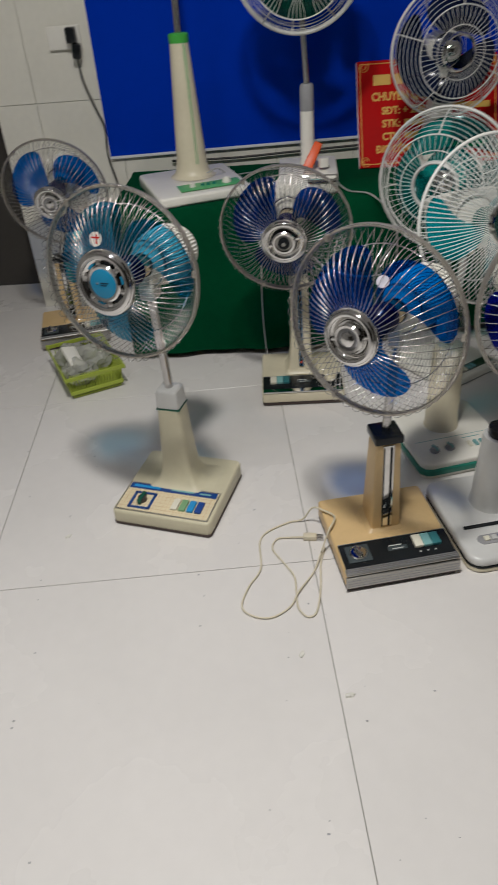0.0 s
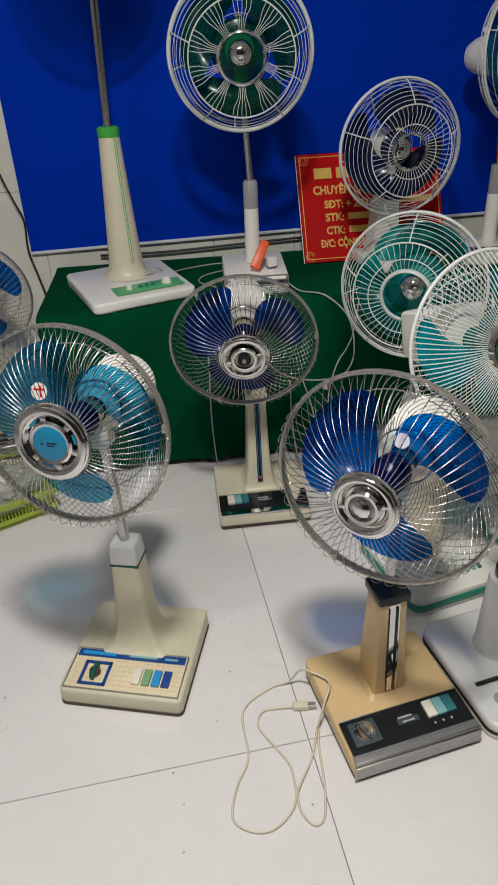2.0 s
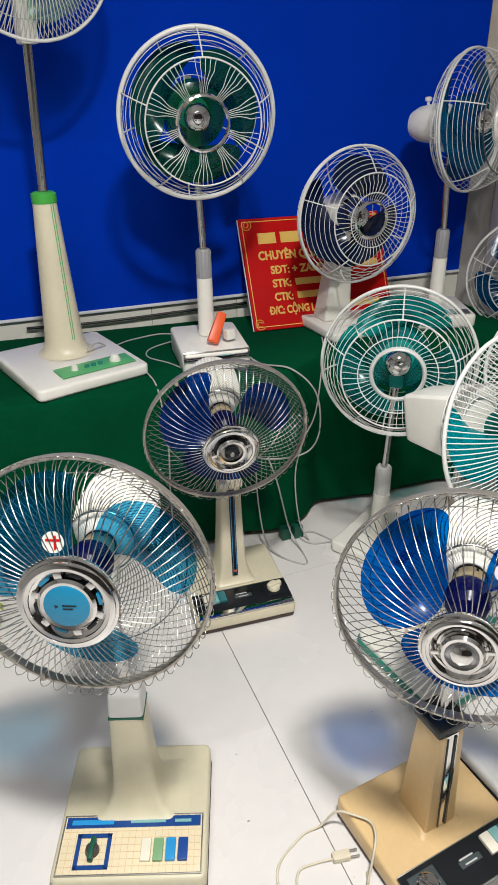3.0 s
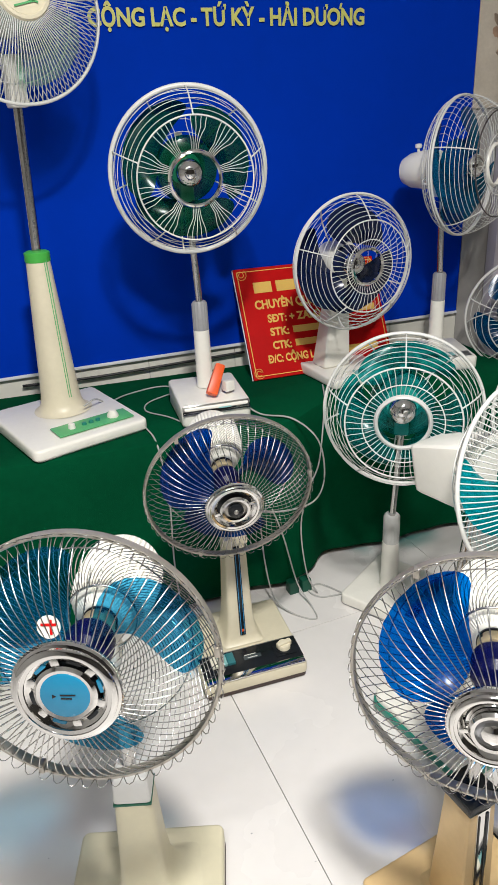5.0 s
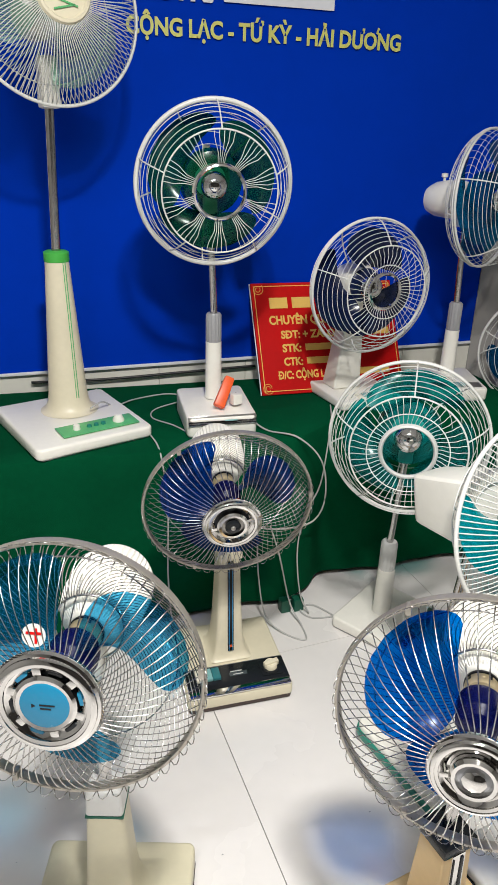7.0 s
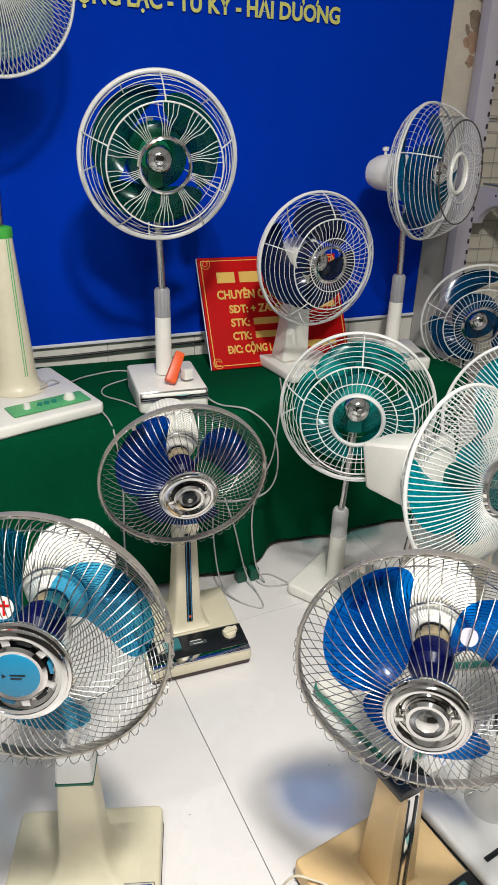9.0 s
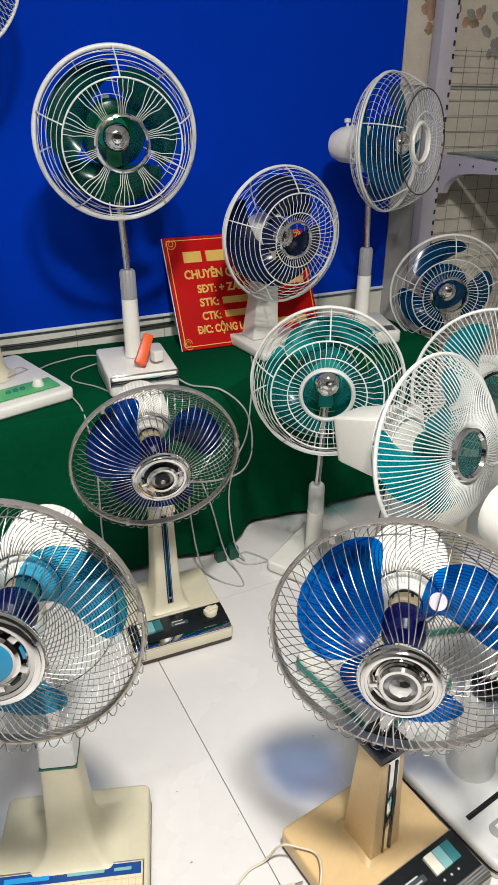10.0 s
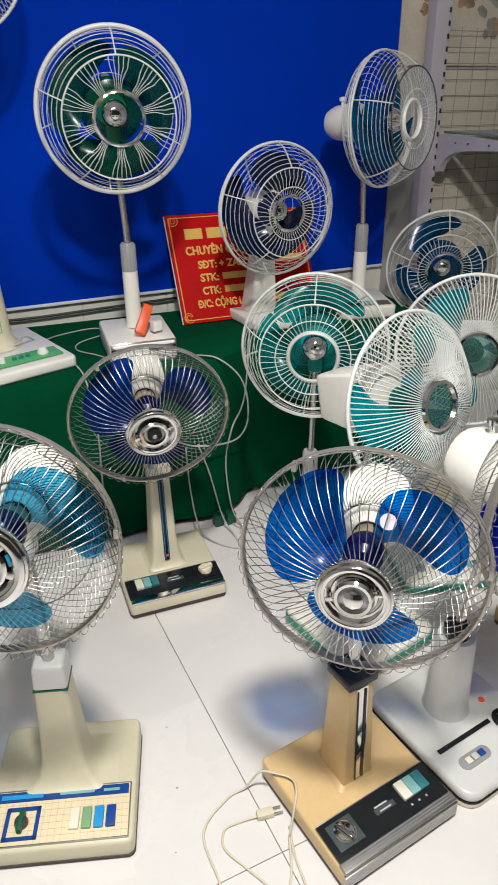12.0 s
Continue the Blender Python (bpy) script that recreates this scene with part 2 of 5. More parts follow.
class Wires:
    """Gathers thin tubes into one mesh."""

    def __init__(self):
        self.v, self.f = [], []

    def add(self, pts, rad, sides=5, closed=False, ref=None):
        pts = [Vector(p) for p in pts]
        n, base = len(pts), len(self.v)
        for k, p in enumerate(pts):
            a = pts[(k - 1) % n] if closed or k else p
            b = pts[(k + 1) % n] if closed or k < n - 1 else p
            t = (b - a).normalized()
            g = ref(p) if ref else Vector((0, 0, 1))
            if abs(t.dot(g)) > 0.98:
                g = Vector((0.7, 0.7, 0.14))
            u = t.cross(g).normalized()
            w = t.cross(u)
            for s in range(sides):
                c = 2 * math.pi * s / sides
                self.v.append(tuple(p + rad * (math.cos(c) * u + math.sin(c) * w)))
        for k in range(n if closed else n - 1):
            for s in range(sides):
                i, j = base + k * sides, base + ((k + 1) % n) * sides
                self.f.append((i + s, i + (s + 1) % sides, j + (s + 1) % sides, j + s))
        if not closed:
            self.f.append(tuple(base + s for s in range(sides))[::-1])
            self.f.append(tuple(base + (n - 1) * sides + s for s in range(sides)))

    def ring(self, r, y, rad, seg=64, sides=6):
        self.add([(r * math.cos(2 * math.pi * k / seg), y, r * math.sin(2 * math.pi * k / seg)) for k in range(seg)], rad, sides, True, lambda p: Vector((0, 1, 0)))

    def mesh(self, name):
        me = bpy.data.meshes.new(name)
        me.from_pydata(self.v, [], self.f)
        me.shade_smooth()
        return me


def curve_pts(pts, steps=8):
    """A smooth line through the points (Catmull-Rom)."""
    p = [Vector(q) for q in pts]
    p = [2 * p[0] - p[1]] + p + [2 * p[-1] - p[-2]]
    out = []
    for k in range(1, len(p) - 2):
        for s in range(steps):
            t = s / steps
            a, b, c, d = p[k - 1 : k + 3]
            out.append(0.5 * (2 * b + (c - a) * t + (2 * a - 5 * b + 4 * c - d) * t * t + (3 * b - a - 3 * c + d) * t ** 3))
    return out + [p[-2]]


def cord(name, pts, rad, mat, label, category="cable", owner=None):
    w = Wires()
    w.add(curve_pts(pts), rad, 6)
    if owner is not None:
        return link_mesh(name, w.mesh(name), mat, owner, Matrix.Identity(4), label)
    return tagged(link_mesh(name, w.mesh(name), mat), label, category)


# ---- fan parts, in a head frame that faces -y ----


def spoke_ref(p):
    return Vector((-p.z, 0.0, p.x)).normalized() if p.x * p.x + p.z * p.z > 1e-9 else Vector((0, 0, 1))


def swirl_wire(w, r0, r1, y0, th, swirl, rad, bow, back, y1=0.0, turn=1.6):
    """One wire of a swirled grille, from the hub ring out to the rim; returns its outer end."""
    pts = []
    for k in range(13):
        s = k / 12
        a = th + swirl * (1 - s) ** turn
        r, y = r0 + (r1 - r0) * s, (y1 + (y0 - y1) * (1 - s ** bow)) * (1 if back else -1)
        pts.append((r * math.cos(a), y, r * math.sin(a)))
    w.add(pts, rad, 4, False, spoke_ref)


def hairpins(w, n, r, y, rad, reach, offset=0.0, push=0.0):
    """Joins the outer ends of neighbouring wires with small bends."""
    for k in range(0, n, 2):
        a, b = 2 * math.pi * (k + offset) / n, 2 * math.pi * (k + 1 + offset) / n
        pts = []
        for i in range(5):
            t, rr = a + (b - a) * i / 4, r + reach * (0, 0.8, 1, 0.8, 0)[i]
            yy = y + push * (0, 0.8, 1, 0.8, 0)[i]
            pts.append((rr * math.cos(t), yy, rr * math.sin(t)))
        w.add(pts, rad, 4, False, lambda p: Vector((0, 1, 0)))


def swirl_cage(head, parent, R, wire, rim_mat, n=60, depth=0.100, back=0.105, hub=0.060, wire_r=0.00082, fringe=0.0030):
    f = Wires()
    for k in range(n):
        swirl_wire(f, hub, R - 0.0015, depth, 2 * math.pi * k / n, -0.12, wire_r, 2.8, False, 0.003, 2.2)
    f.ring(hub + 0.001, -depth, 0.0018)
    link_mesh("front_grille", f.mesh("front_grille"), wire, parent, head)
    b = Wires()
    nb = n + 12
    for k in range(nb):
        swirl_wire(b, 0.05, R + 0.003, back, 2 * math.pi * (k + 0.5) / nb, 0.95, wire_r * 0.9, 2.4, True, 0.005, 1.15)
    for k in (0.5, 1.5):
        hairpins(b, nb * 2 // 3, R + 0.003, -0.002, wire_r * 0.85, fringe, k, -0.006 - fringe)
    b.ring(0.05, back, 0.002)
    b.ring(R * 0.78, back * 0.45, 0.0012)
    link_mesh("back_grille", b.mesh("back_grille"), wire, parent, head)
    rim = lathe([(R - 0.0005, -0.010), (R + 0.0045, -0.0105), (R + 0.006, -0.004), (R + 0.005, 0.003), (R + 0.001, 0.004), (R - 0.001, 0), (R - 0.0005, -0.010)], 96)
    open_ring(rim)
    ring = part("rim", rim, rim_mat, parent, head @ pose(0, 0, 0, 90))
    for a in (0.1, 2.2, 4.3):
        clip = box(0.008, 0.014, 0.014, 0.002)
        part("rim_clip", clip, rim_mat, ring, head @ pose(R * math.cos(a), 0, R * math.sin(a) - 0.007))


def open_ring(bm):
    """Drops the end caps of a turned ring."""
    caps = [f for f in bm.faces if len(f.verts) > 6]
    bmesh.ops.delete(bm, geom=caps, context="FACES_ONLY")


def chrome_badge(head, parent, y, r, kind):
    """The domed chrome boss in the middle of a front grille: an outer dish, a dark groove and a raised middle."""
    m = head @ pose(0, y, 0, 90)
    dish = lathe([(r * 0.60, -0.004), (r, -0.006), (r + 0.002, 0.000), (r, 0.004), (r * 0.95, 0.0055), (r * 0.94, 0.0075), (r * 0.90, 0.0095), (r * 0.84, 0.010), (r * 0.83, 0.0085), (r * 0.76, 0.0078), (r * 0.75, 0.0060), (r * 0.68, 0.0035), (r * 0.60, -0.001)], 56)
    open_ring(dish)
    boss = part("boss", dish, CHROME, parent, m)
    part("boss_back", lathe([(0.001, -0.006), (r * 0.8, -0.006), (r * 0.8, -0.002), (0.001, -0.002)], 40), CHROME if kind == "hex" else BLACK, boss, m)
    if kind == "blue":
        ring = lathe([(r * 0.56, 0.0), (r * 0.58, 0.006), (r * 0.52, 0.009), (r * 0.44, 0.008), (r * 0.44, 0.002)], 48)
        open_ring(ring)
        part("boss_ring", ring, CHROME, boss, m)
        part("badge", lathe([(0.001, 0.004), (r * 0.45, 0.004), (r * 0.45, 0.0085), (r * 0.41, 0.0095), (0.001, 0.0098)], 40), BADGE_BLUE, boss, m, "sky-blue round badge")
        part("badge_lettering", box(r * 0.28, 0.0006, r * 0.028), BLACK, boss, head @ pose(r * 0.06, y - 0.0102, 0.001))
        part("badge_lettering", box(r * 0.20, 0.0006, r * 0.028), BLACK, boss, head @ pose(r * 0.03, y - 0.0102, -r * 0.055))
        part("badge_emblem", lathe([(r * 0.055, 0), (0.001, 0.001)], 3), BLACK, boss, head @ pose(-r * 0.20, y - 0.0098, 0, 90))
        for k in range(6):
            a = 60 * k + 18
            part("boss_window", box(r * 0.26, 0.003, r * 0.11, 0.001), BADGE_BLUE if k % 2 else BLACK, boss, head @ pose(0, y - 0.002, 0, 0, a, 0) @ pose(0, 0, r * 0.60))
            part("boss_bridge", box(r * 0.16, 0.004, r * 0.15, 0.001), CHROME, boss, head @ pose(0, y - 0.003, 0, 0, a + 30, 0) @ pose(0, 0, r * 0.57))
    else:
        ring = lathe([(r * 0.52, -0.001), (r * 0.54, 0.009), (r * 0.48, 0.013), (r * 0.40, 0.0125), (r * 0.36, 0.006), (r * 0.36, 0.0)], 48)
        open_ring(ring)
        part("badge_ring", ring, CHROME, boss, m)
        part("badge_seat", lathe([(0.001, 0.0), (r * 0.38, 0.0), (r * 0.38, 0.006), (0.001, 0.006)], 40), GREY if kind == "hex" else SILVER, boss, m)
        part("badge", lathe([(r * 0.26, 0.006), (r * 0.27, 0.013), (r * 0.20, 0.016), (0.001, 0.017)], 8 if kind == "hex" else 36), CHROME if kind == "hex" else BLACK, boss, m)
        if kind == "dot":
            part("badge_dot", lathe([(r * 0.09, 0.0165), (r * 0.07, 0.019), (0.001, 0.0195)], 20), SILVER, boss, m)
        for k in range(2):
            part("boss_bridge", box(r * 0.10, 0.004, r * 0.28, 0.001), CHROME, boss, head @ pose(0, y - 0.004, 0, 0, 180 * k + 75, 0) @ pose(0, 0, r * 0.46))


def blade_mesh(r_in, r_out, half_angle, pitch=0.035, lean=0.35, thick=0.0018):
    """One rounded fan blade about the head's y axis, pointing along +z."""
    bm = bmesh.new()
    mid, hr = (r_in + r_out) / 2, (r_out - r_in) / 2
    rings, seg = 7, 36
    grid = []
    for i in range(rings + 1):
        row = []
        for k in range(seg):
            a = 2 * math.pi * k / seg
            ex = 0.80
            px = (i / rings) * math.copysign(abs(math.cos(a)) ** ex, math.cos(a))
            py = (i / rings) * math.copysign(abs(math.sin(a)) ** ex, math.sin(a))
            r = mid + hr * px
            th = half_angle * py * (1.0 + 0.10 * px) + lean * 0.45 * px + 0.10 * py * px
            y = pitch * py * (1.1 - 0.35 * px) + 0.012 * (px * px - 0.4)
            row.append(Vector((r * math.sin(th), y, r * math.cos(th))))
            if i == 0:
                break
        grid.append(row)
    for off in (-thick / 2, thick / 2):
        vs = [[bm.verts.new(p + Vector((0, off, 0))) for p in row] for row in grid]
        for i in range(rings):
            for k in range(seg):
                kk = (k + 1) % seg
                f = (vs[0][0], vs[1][k], vs[1][kk]) if i == 0 else (vs[i][k], vs[i + 1][k], vs[i + 1][kk], vs[i][kk])
                bm.faces.new(f if off < 0 else f[::-1])
        if off < 0:
            edge = vs[-1]
        else:
            for k in range(seg):
                kk = (k + 1) % seg
                bm.faces.new((edge[k], vs[-1][k], vs[-1][kk], edge[kk]))
    bmesh.ops.recalc_face_normals(bm, faces=bm.faces)
    return bm


def rotor(head, parent, R, mat, turn=0.0, count=3, half=0.62, hub_r=0.036, hub_mat=None, y=0.0, cap=None):
    """Hub and blades; alike blades share one mesh."""
    me = None
    for k in range(count):
        m = head @ pose(0, y, 0, 0, turn + 360 * k / count, 0)
        if me is None:
            ob = part("blade", blade_mesh(hub_r * 0.8, R * 0.86, half), mat, parent, m)
            me = ob.data
        else:
            ob = new("blade", me)
            ob.parent = parent
            ob.matrix_basis = full(parent).inverted() @ m
    h = lathe([(hub_r * 0.80, -0.03), (hub_r * 0.86, -0.015), (hub_r * 0.80, 0.008), (hub_r * 0.55, 0.018), (0.004, 0.021)], 32)
    part("rotor_hub", h, hub_mat or mat, parent, head @ pose(0, y, 0, 90))
    if cap:
        part("rotor_nut", lathe([(0.020, 0.014), (0.029, 0.022), (0.033, 0.034), (0.0325, 0.045), (0.028, 0.055), (0.020, 0.062), (0.010, 0.066), (0.0005, 0.067)], 32), cap, parent, head @ pose(0, y, 0, 90))


def motor(head, parent, mat, kind, back=0.0):
    head = head @ pose(0, back, 0)
    m = head @ pose(0, 0, 0, -90)
    if kind == "ribbed":
        bm = lathe([(0.022, 0.030), (0.027, 0.032), (0.029, 0.040), (0.043, 0.056), (0.056, 0.080), (0.062, 0.108), (0.064, 0.172), (0.058, 0.190), (0.042, 0.196), (0.004, 0.198)], 96, 0.0036, (0.042, 0.188))
        ob = part("motor_housing", bm, mat, parent, m)
        part("motor_collar", lathe([(0.014, 0.006), (0.022, 0.008), (0.024, 0.014), (0.024, 0.026), (0.014, 0.028)], 32), BRASS, ob, m)
        part("motor_seal", lathe([(0.014, 0.026), (0.0255, 0.027), (0.0255, 0.031), (0.014, 0.032)], 32), BLACK, ob, m)
        for k in range(5):
            part("collar_slot", box(0.004, 0.002, 0.008), BLACK, ob, head @ pose(0, 0.018, 0, 0, 72 * k + 20, 0) @ pose(0, 0, 0.0235, -90))
    elif kind == "drum":
        bm = lathe([(0.040, 0.03), (0.058, 0.036), (0.064, 0.050), (0.066, 0.10), (0.064, 0.155), (0.056, 0.172), (0.035, 0.180), (0.002, 0.181)], 48)
        ob = part("motor_housing", bm, mat, parent, m)
        part("swing_knob", lathe([(0.005, 0), (0.005, 0.018), (0.011, 0.020), (0.011, 0.030), (0.002, 0.032)], 20), CHROME, ob, head @ pose(0, 0.12, 0.062))
    elif kind == "box":
        bm = box(0.130, 0.140, 0.16, 0.014, (0.70, 0.74), 3)
        ob = part("motor_housing", bm, mat, parent, m @ pose(0, 0, 0.06))
    else:
        bm = lathe([(0.035, 0.03), (0.050, 0.036), (0.056, 0.055), (0.055, 0.09), (0.050, 0.13), (0.038, 0.155), (0.018, 0.166), (0.002, 0.168)], 40)
        ob = part("motor_housing", bm, mat, parent, m)
        part("swing_knob", lathe([(0.004, 0), (0.004, 0.016), (0.010, 0.018), (0.010, 0.028), (0.002, 0.030)], 20), mat, ob, head @ pose(0, 0.11, 0.045))
    return ob


def ring_cage(head, parent, R, wire, depth=0.075, back=0.085, inner=0.66, grouped=False, spokes=5, front_ring=None, hub=0.062, rings=6, boss=CHROME, turn=1.571, rim_mat=None, rim_r=0.0036):
    """A cage of hoops with a wired round front."""
    f = Wires()
    for k in range(1, rings + 1):
        s = k / (rings + 1)
        f.ring(R + (inner * R - R) * s ** 1.25, -depth * s ** 0.7, 0.00085, 72, 4)
    for k in range(spokes):
        a = turn + 2 * math.pi * k / spokes
        pts = [((R + (inner * R - R) * (i / 6) ** 1.25) * math.cos(a), -depth * (i / 6) ** 0.7, (R + (inner * R - R) * (i / 6) ** 1.25) * math.sin(a)) for i in range(7)]
        f.add(pts, 0.0018, 6, False, spoke_ref)
    n = 50
    for k in range(n):
        a = 2 * math.pi * k / n
        b = a
        if grouped:
            g = 2 * math.pi * (k // 5 + 0.5) / 10
            b = g + (a - g) * 0.45
            a = g + (a - g) * 0.72
        pts = []
        for i in range(7):
            s = i / 6
            r = inner * R + (hub - inner * R) * s
            ang = a + (b - a) * (0 if s < 0.35 else min(1, (s - 0.35) / 0.3)) + (0.0 if grouped else 0.10 * max(0, s - 0.35))
            y = -depth - (0.006 if 0.3 < s < 0.8 else 0) + 0.012 * s
            pts.append((r * math.cos(ang), y, r * math.sin(ang)))
        f.add(pts, 0.00085, 4, False, spoke_ref)
    if not grouped:
        f.ring(hub * 1.45, -depth - 0.002, 0.0014)
    link_mesh("front_grille", f.mesh("front_grille"), wire, parent, head)
    fr = Wires()
    fr.ring(inner * R, -depth, 0.0020, 80)
    link_mesh("front_ring", fr.mesh("front_ring"), front_ring or wire, parent, head)
    b = Wires()
    for k in range(rings + 2):
        q = k / (rings + 2) * math.pi / 2
        b.ring(R * (1 - 0.72 * (1 - math.cos(q))), back * math.sin(q) + 0.004, 0.0008, 72, 4)
    for k in range(spokes):
        a = turn + 0.5 + 2 * math.pi * k / spokes
        b.add([(R * (1 - 0.72 * (1 - math.cos(i / 7 * math.pi / 2))) * math.cos(a), back * math.sin(i / 7 * math.pi / 2), R * (1 - 0.72 * (1 - math.cos(i / 7 * math.pi / 2))) * math.sin(a)) for i in range(8)], 0.002, 6, False, spoke_ref)
    link_mesh("back_grille", b.mesh("back_grille"), wire, parent, head)
    rim = Wires()
    rim.ring(R, 0, rim_r, 96, 8)
    rim.ring(R + 0.001, 0.004 + rim_r, rim_r * 0.62, 96, 6)
    link_mesh("rim", rim.mesh("rim"), rim_mat or wire, parent, head)
    m = head @ pose(0, -depth + 0.012, 0, 90)
    bm = lathe([(hub - 0.005, -0.006), (hub + 0.001, -0.006), (hub + 0.003, 0.001), (hub, 0.007), (hub - 0.004, 0.009), (hub - 0.007, 0.004), (hub - 0.005, -0.006)], 48)
    open_ring(bm)
    part("hub_ring", bm, boss, parent, m)


def radial_cage(head, parent, R, wire, n=110, depth=0.075, back=0.07, hub=0.05, lens=TEAL, hub_mat=CHROME, swirl=0.12, back_n=0):
    """A dense cage of fine straight wires round a see-through boss."""
    f = Wires()
    for k in range(n):
        swirl_wire(f, hub, R, depth, 2 * math.pi * k / n, swirl, 0.00118, 2.4, False)
    link_mesh("front_grille", f.mesh("front_grille"), wire, parent, head)
    b = Wires()
    back_n = back_n or n // 2
    for k in range(back_n):
        swirl_wire(b, 0.055, R + 0.002, back, 2 * math.pi * k / back_n, 0.35, 0.0010, 2.2, True)
    b.ring(R * 0.75, back * 0.7, 0.0014)
    b.ring(0.055, back, 0.0018)
    link_mesh("back_grille", b.mesh("back_grille"), wire, parent, head)
    rim = Wires()
    rim.ring(R, 0, 0.0042, 96, 8)
    link_mesh("rim", rim.mesh("rim"), wire, parent, head)
    m = head @ pose(0, -depth, 0, 90)
    bm = lathe([(hub - 0.008, -0.006), (hub + 0.001, -0.006), (hub + 0.003, 0.001), (hub, 0.007), (hub - 0.006, 0.008), (hub - 0.010, 0.002), (hub - 0.008, -0.006)], 48)
    open_ring(bm)
    ring = part("hub_ring", bm, hub_mat, parent, m)
    part("hub_lens", lathe([(0.001, -0.003), (hub - 0.009, -0.003), (hub - 0.009, 0.001), (0.001, 0.004)], 40), lens, ring, m)


def head_pose(C, az, el):
    return pose(*C, -el, 0, az)


def stem(parent, foot, head, rad=0.0085, mat=POLE_STEEL, neck=WHITE, back=0.115, drop=0.060, neck_size=(0.036, 0.045, 0.085)):
    """The steel pole from the column's top to the motor, with the neck block that carries the motor."""
    top = head @ Vector((0, back, -drop))
    d = top - Vector(foot)
    m = Matrix.Translation(foot) @ d.to_track_quat("Z", "Y").to_matrix().to_4x4()
    part("pole", lathe([(rad, 0), (rad, d.length + 0.01)], 20), mat, parent, m)
    part("neck", box(*neck_size, 0.008, (0.9, 0.9)), neck, parent, Matrix.Translation(top) @ pose(0, 0, -0.02, 0, 0, math.degrees(math.atan2(head[1][0], head[0][0]))))

# ---- setting ----


def wall_box(name, x0, x1, y0, y1, z0, z1, mat, label="", bev=0.0):
    bm = box(x1 - x0, y1 - y0, z1 - z0, bev)
    return thing(name, bm, mat, pose((x0 + x1) / 2, (y0 + y1) / 2, z0), label or "plain painted wall", "wall", kind="structure")


TILE_X, TILE_Y, TILE_TURN = 0.80, 0.862, 4.8
floor = thing("floor", box(6.4, 6.6, 0.12), TILE_JOINT, pose(0.2, -0.6, -0.126), "glossy pale porcelain tile floor with thin dark joints", "floor", kind="structure")

wall_north = thing("wall_north", box(3.9, 0.14, 2.8), WALL_JOINT, pose(0.86, WALL_Y + 0.076, 0), "white tiled back wall of the shop", "wall", kind="structure")
# the next room's lack of light is put into these walls' colour
wall_box("wall_recess", -3.0, -1.09, 1.95, 2.05, 0, 2.8, DARK_ROOM, "wall of the next room with its unlit dark put into the colour")
wall_box("wall_recess_side", -1.09, -0.99, WALL_Y + 0.15, 1.95, 0, 2.8, DARK_ROOM, "side wall of the next room with its unlit dark put into the colour")
wall_box("wall_west", -3.1, -3.0, -3.9, 3.1, 0, 2.8, PLASTER)
# unseen wall, kept dark so the chrome has something dark to reflect
wall_box("wall_south", -3.0, 2.9, -4.0, -3.9, 0, 2.8, DARK_ROOM, "unseen dark wall added to give the chrome dark reflections")
wall_box("wall_east", 2.81, 2.91, -3.9, 1.66, 0, 2.8, PLASTER)
ceiling = thing("ceiling", box(6.4, 7.4, 0.1), CEILING, pose(-0.1, -0.45, 2.8), "plain white ceiling", "ceiling", kind="structure")

lamp = root("ceiling_lamp", pose(-0.14, -0.58, 2.8), "round white ceiling lamp", "lamp")
part("housing", lathe([(0.20, -0.30), (0.21, -0.29), (0.06, -0.20), (0.05, 0)], 40), WHITE, lamp, pose(-0.14, -0.58, 2.8))

tube = root("tube_lamp", pose(-0.95, -1.05, 2.8), "white ceiling tube lamp", "lamp")
part("tray", box(0.66, 0.16, 0.05, 0.006), WHITE, tube, pose(-0.95, -1.05, 2.75))
for x in (-1.2, -0.7):
    part("bracket", box(0.02, 0.06, 0.05, 0.004), WHITE, tube, pose(x, -1.05, 2.70))

# ---- tables under the green cloth ----


def cloth_outline(grow=0.0, wave=0.0):
    """Plan of the cloth: a deep table on one side, a shallower one beside it."""
    pts = [(-0.60, 1.645), (-0.60, 1.10), (0.27, 1.10), (0.40, 1.20), (1.10, 1.20), (1.10, 1.645)]
    out = []
    n = len(pts)
    for k in range(n):
        a, b = Vector(pts[k]), Vector(pts[(k + 1) % n])
        steps = max(2, int((b - a).length / 0.012)) if k not in (n - 1,) else 2
        for s in range(steps):
            out.append(a + (b - a) * s / steps)
    for _ in range(10):
        out = [out[0]] + [(out[k - 1] + 2 * out[k] + out[(k + 1) % len(out)]) / 4 for k in range(1, len(out))]
    res, run = [], 0.0
    for k, p in enumerate(out):
        q, r = out[k - 1], out[(k + 1) % len(out)]
        t = (r - q).normalized()
        run += (p - q).length
        normal = Vector((-t.y, t.x)) * -1
        amount = grow + wave * (math.sin(run * 17) * 0.6 + math.sin(run * 41 + 1) * 0.3 + noise.noise((run * 5, 0, 0)) * 0.8)
        if p.y > 1.6:
            amount = 0
        res.append(p + normal * amount)
    return res


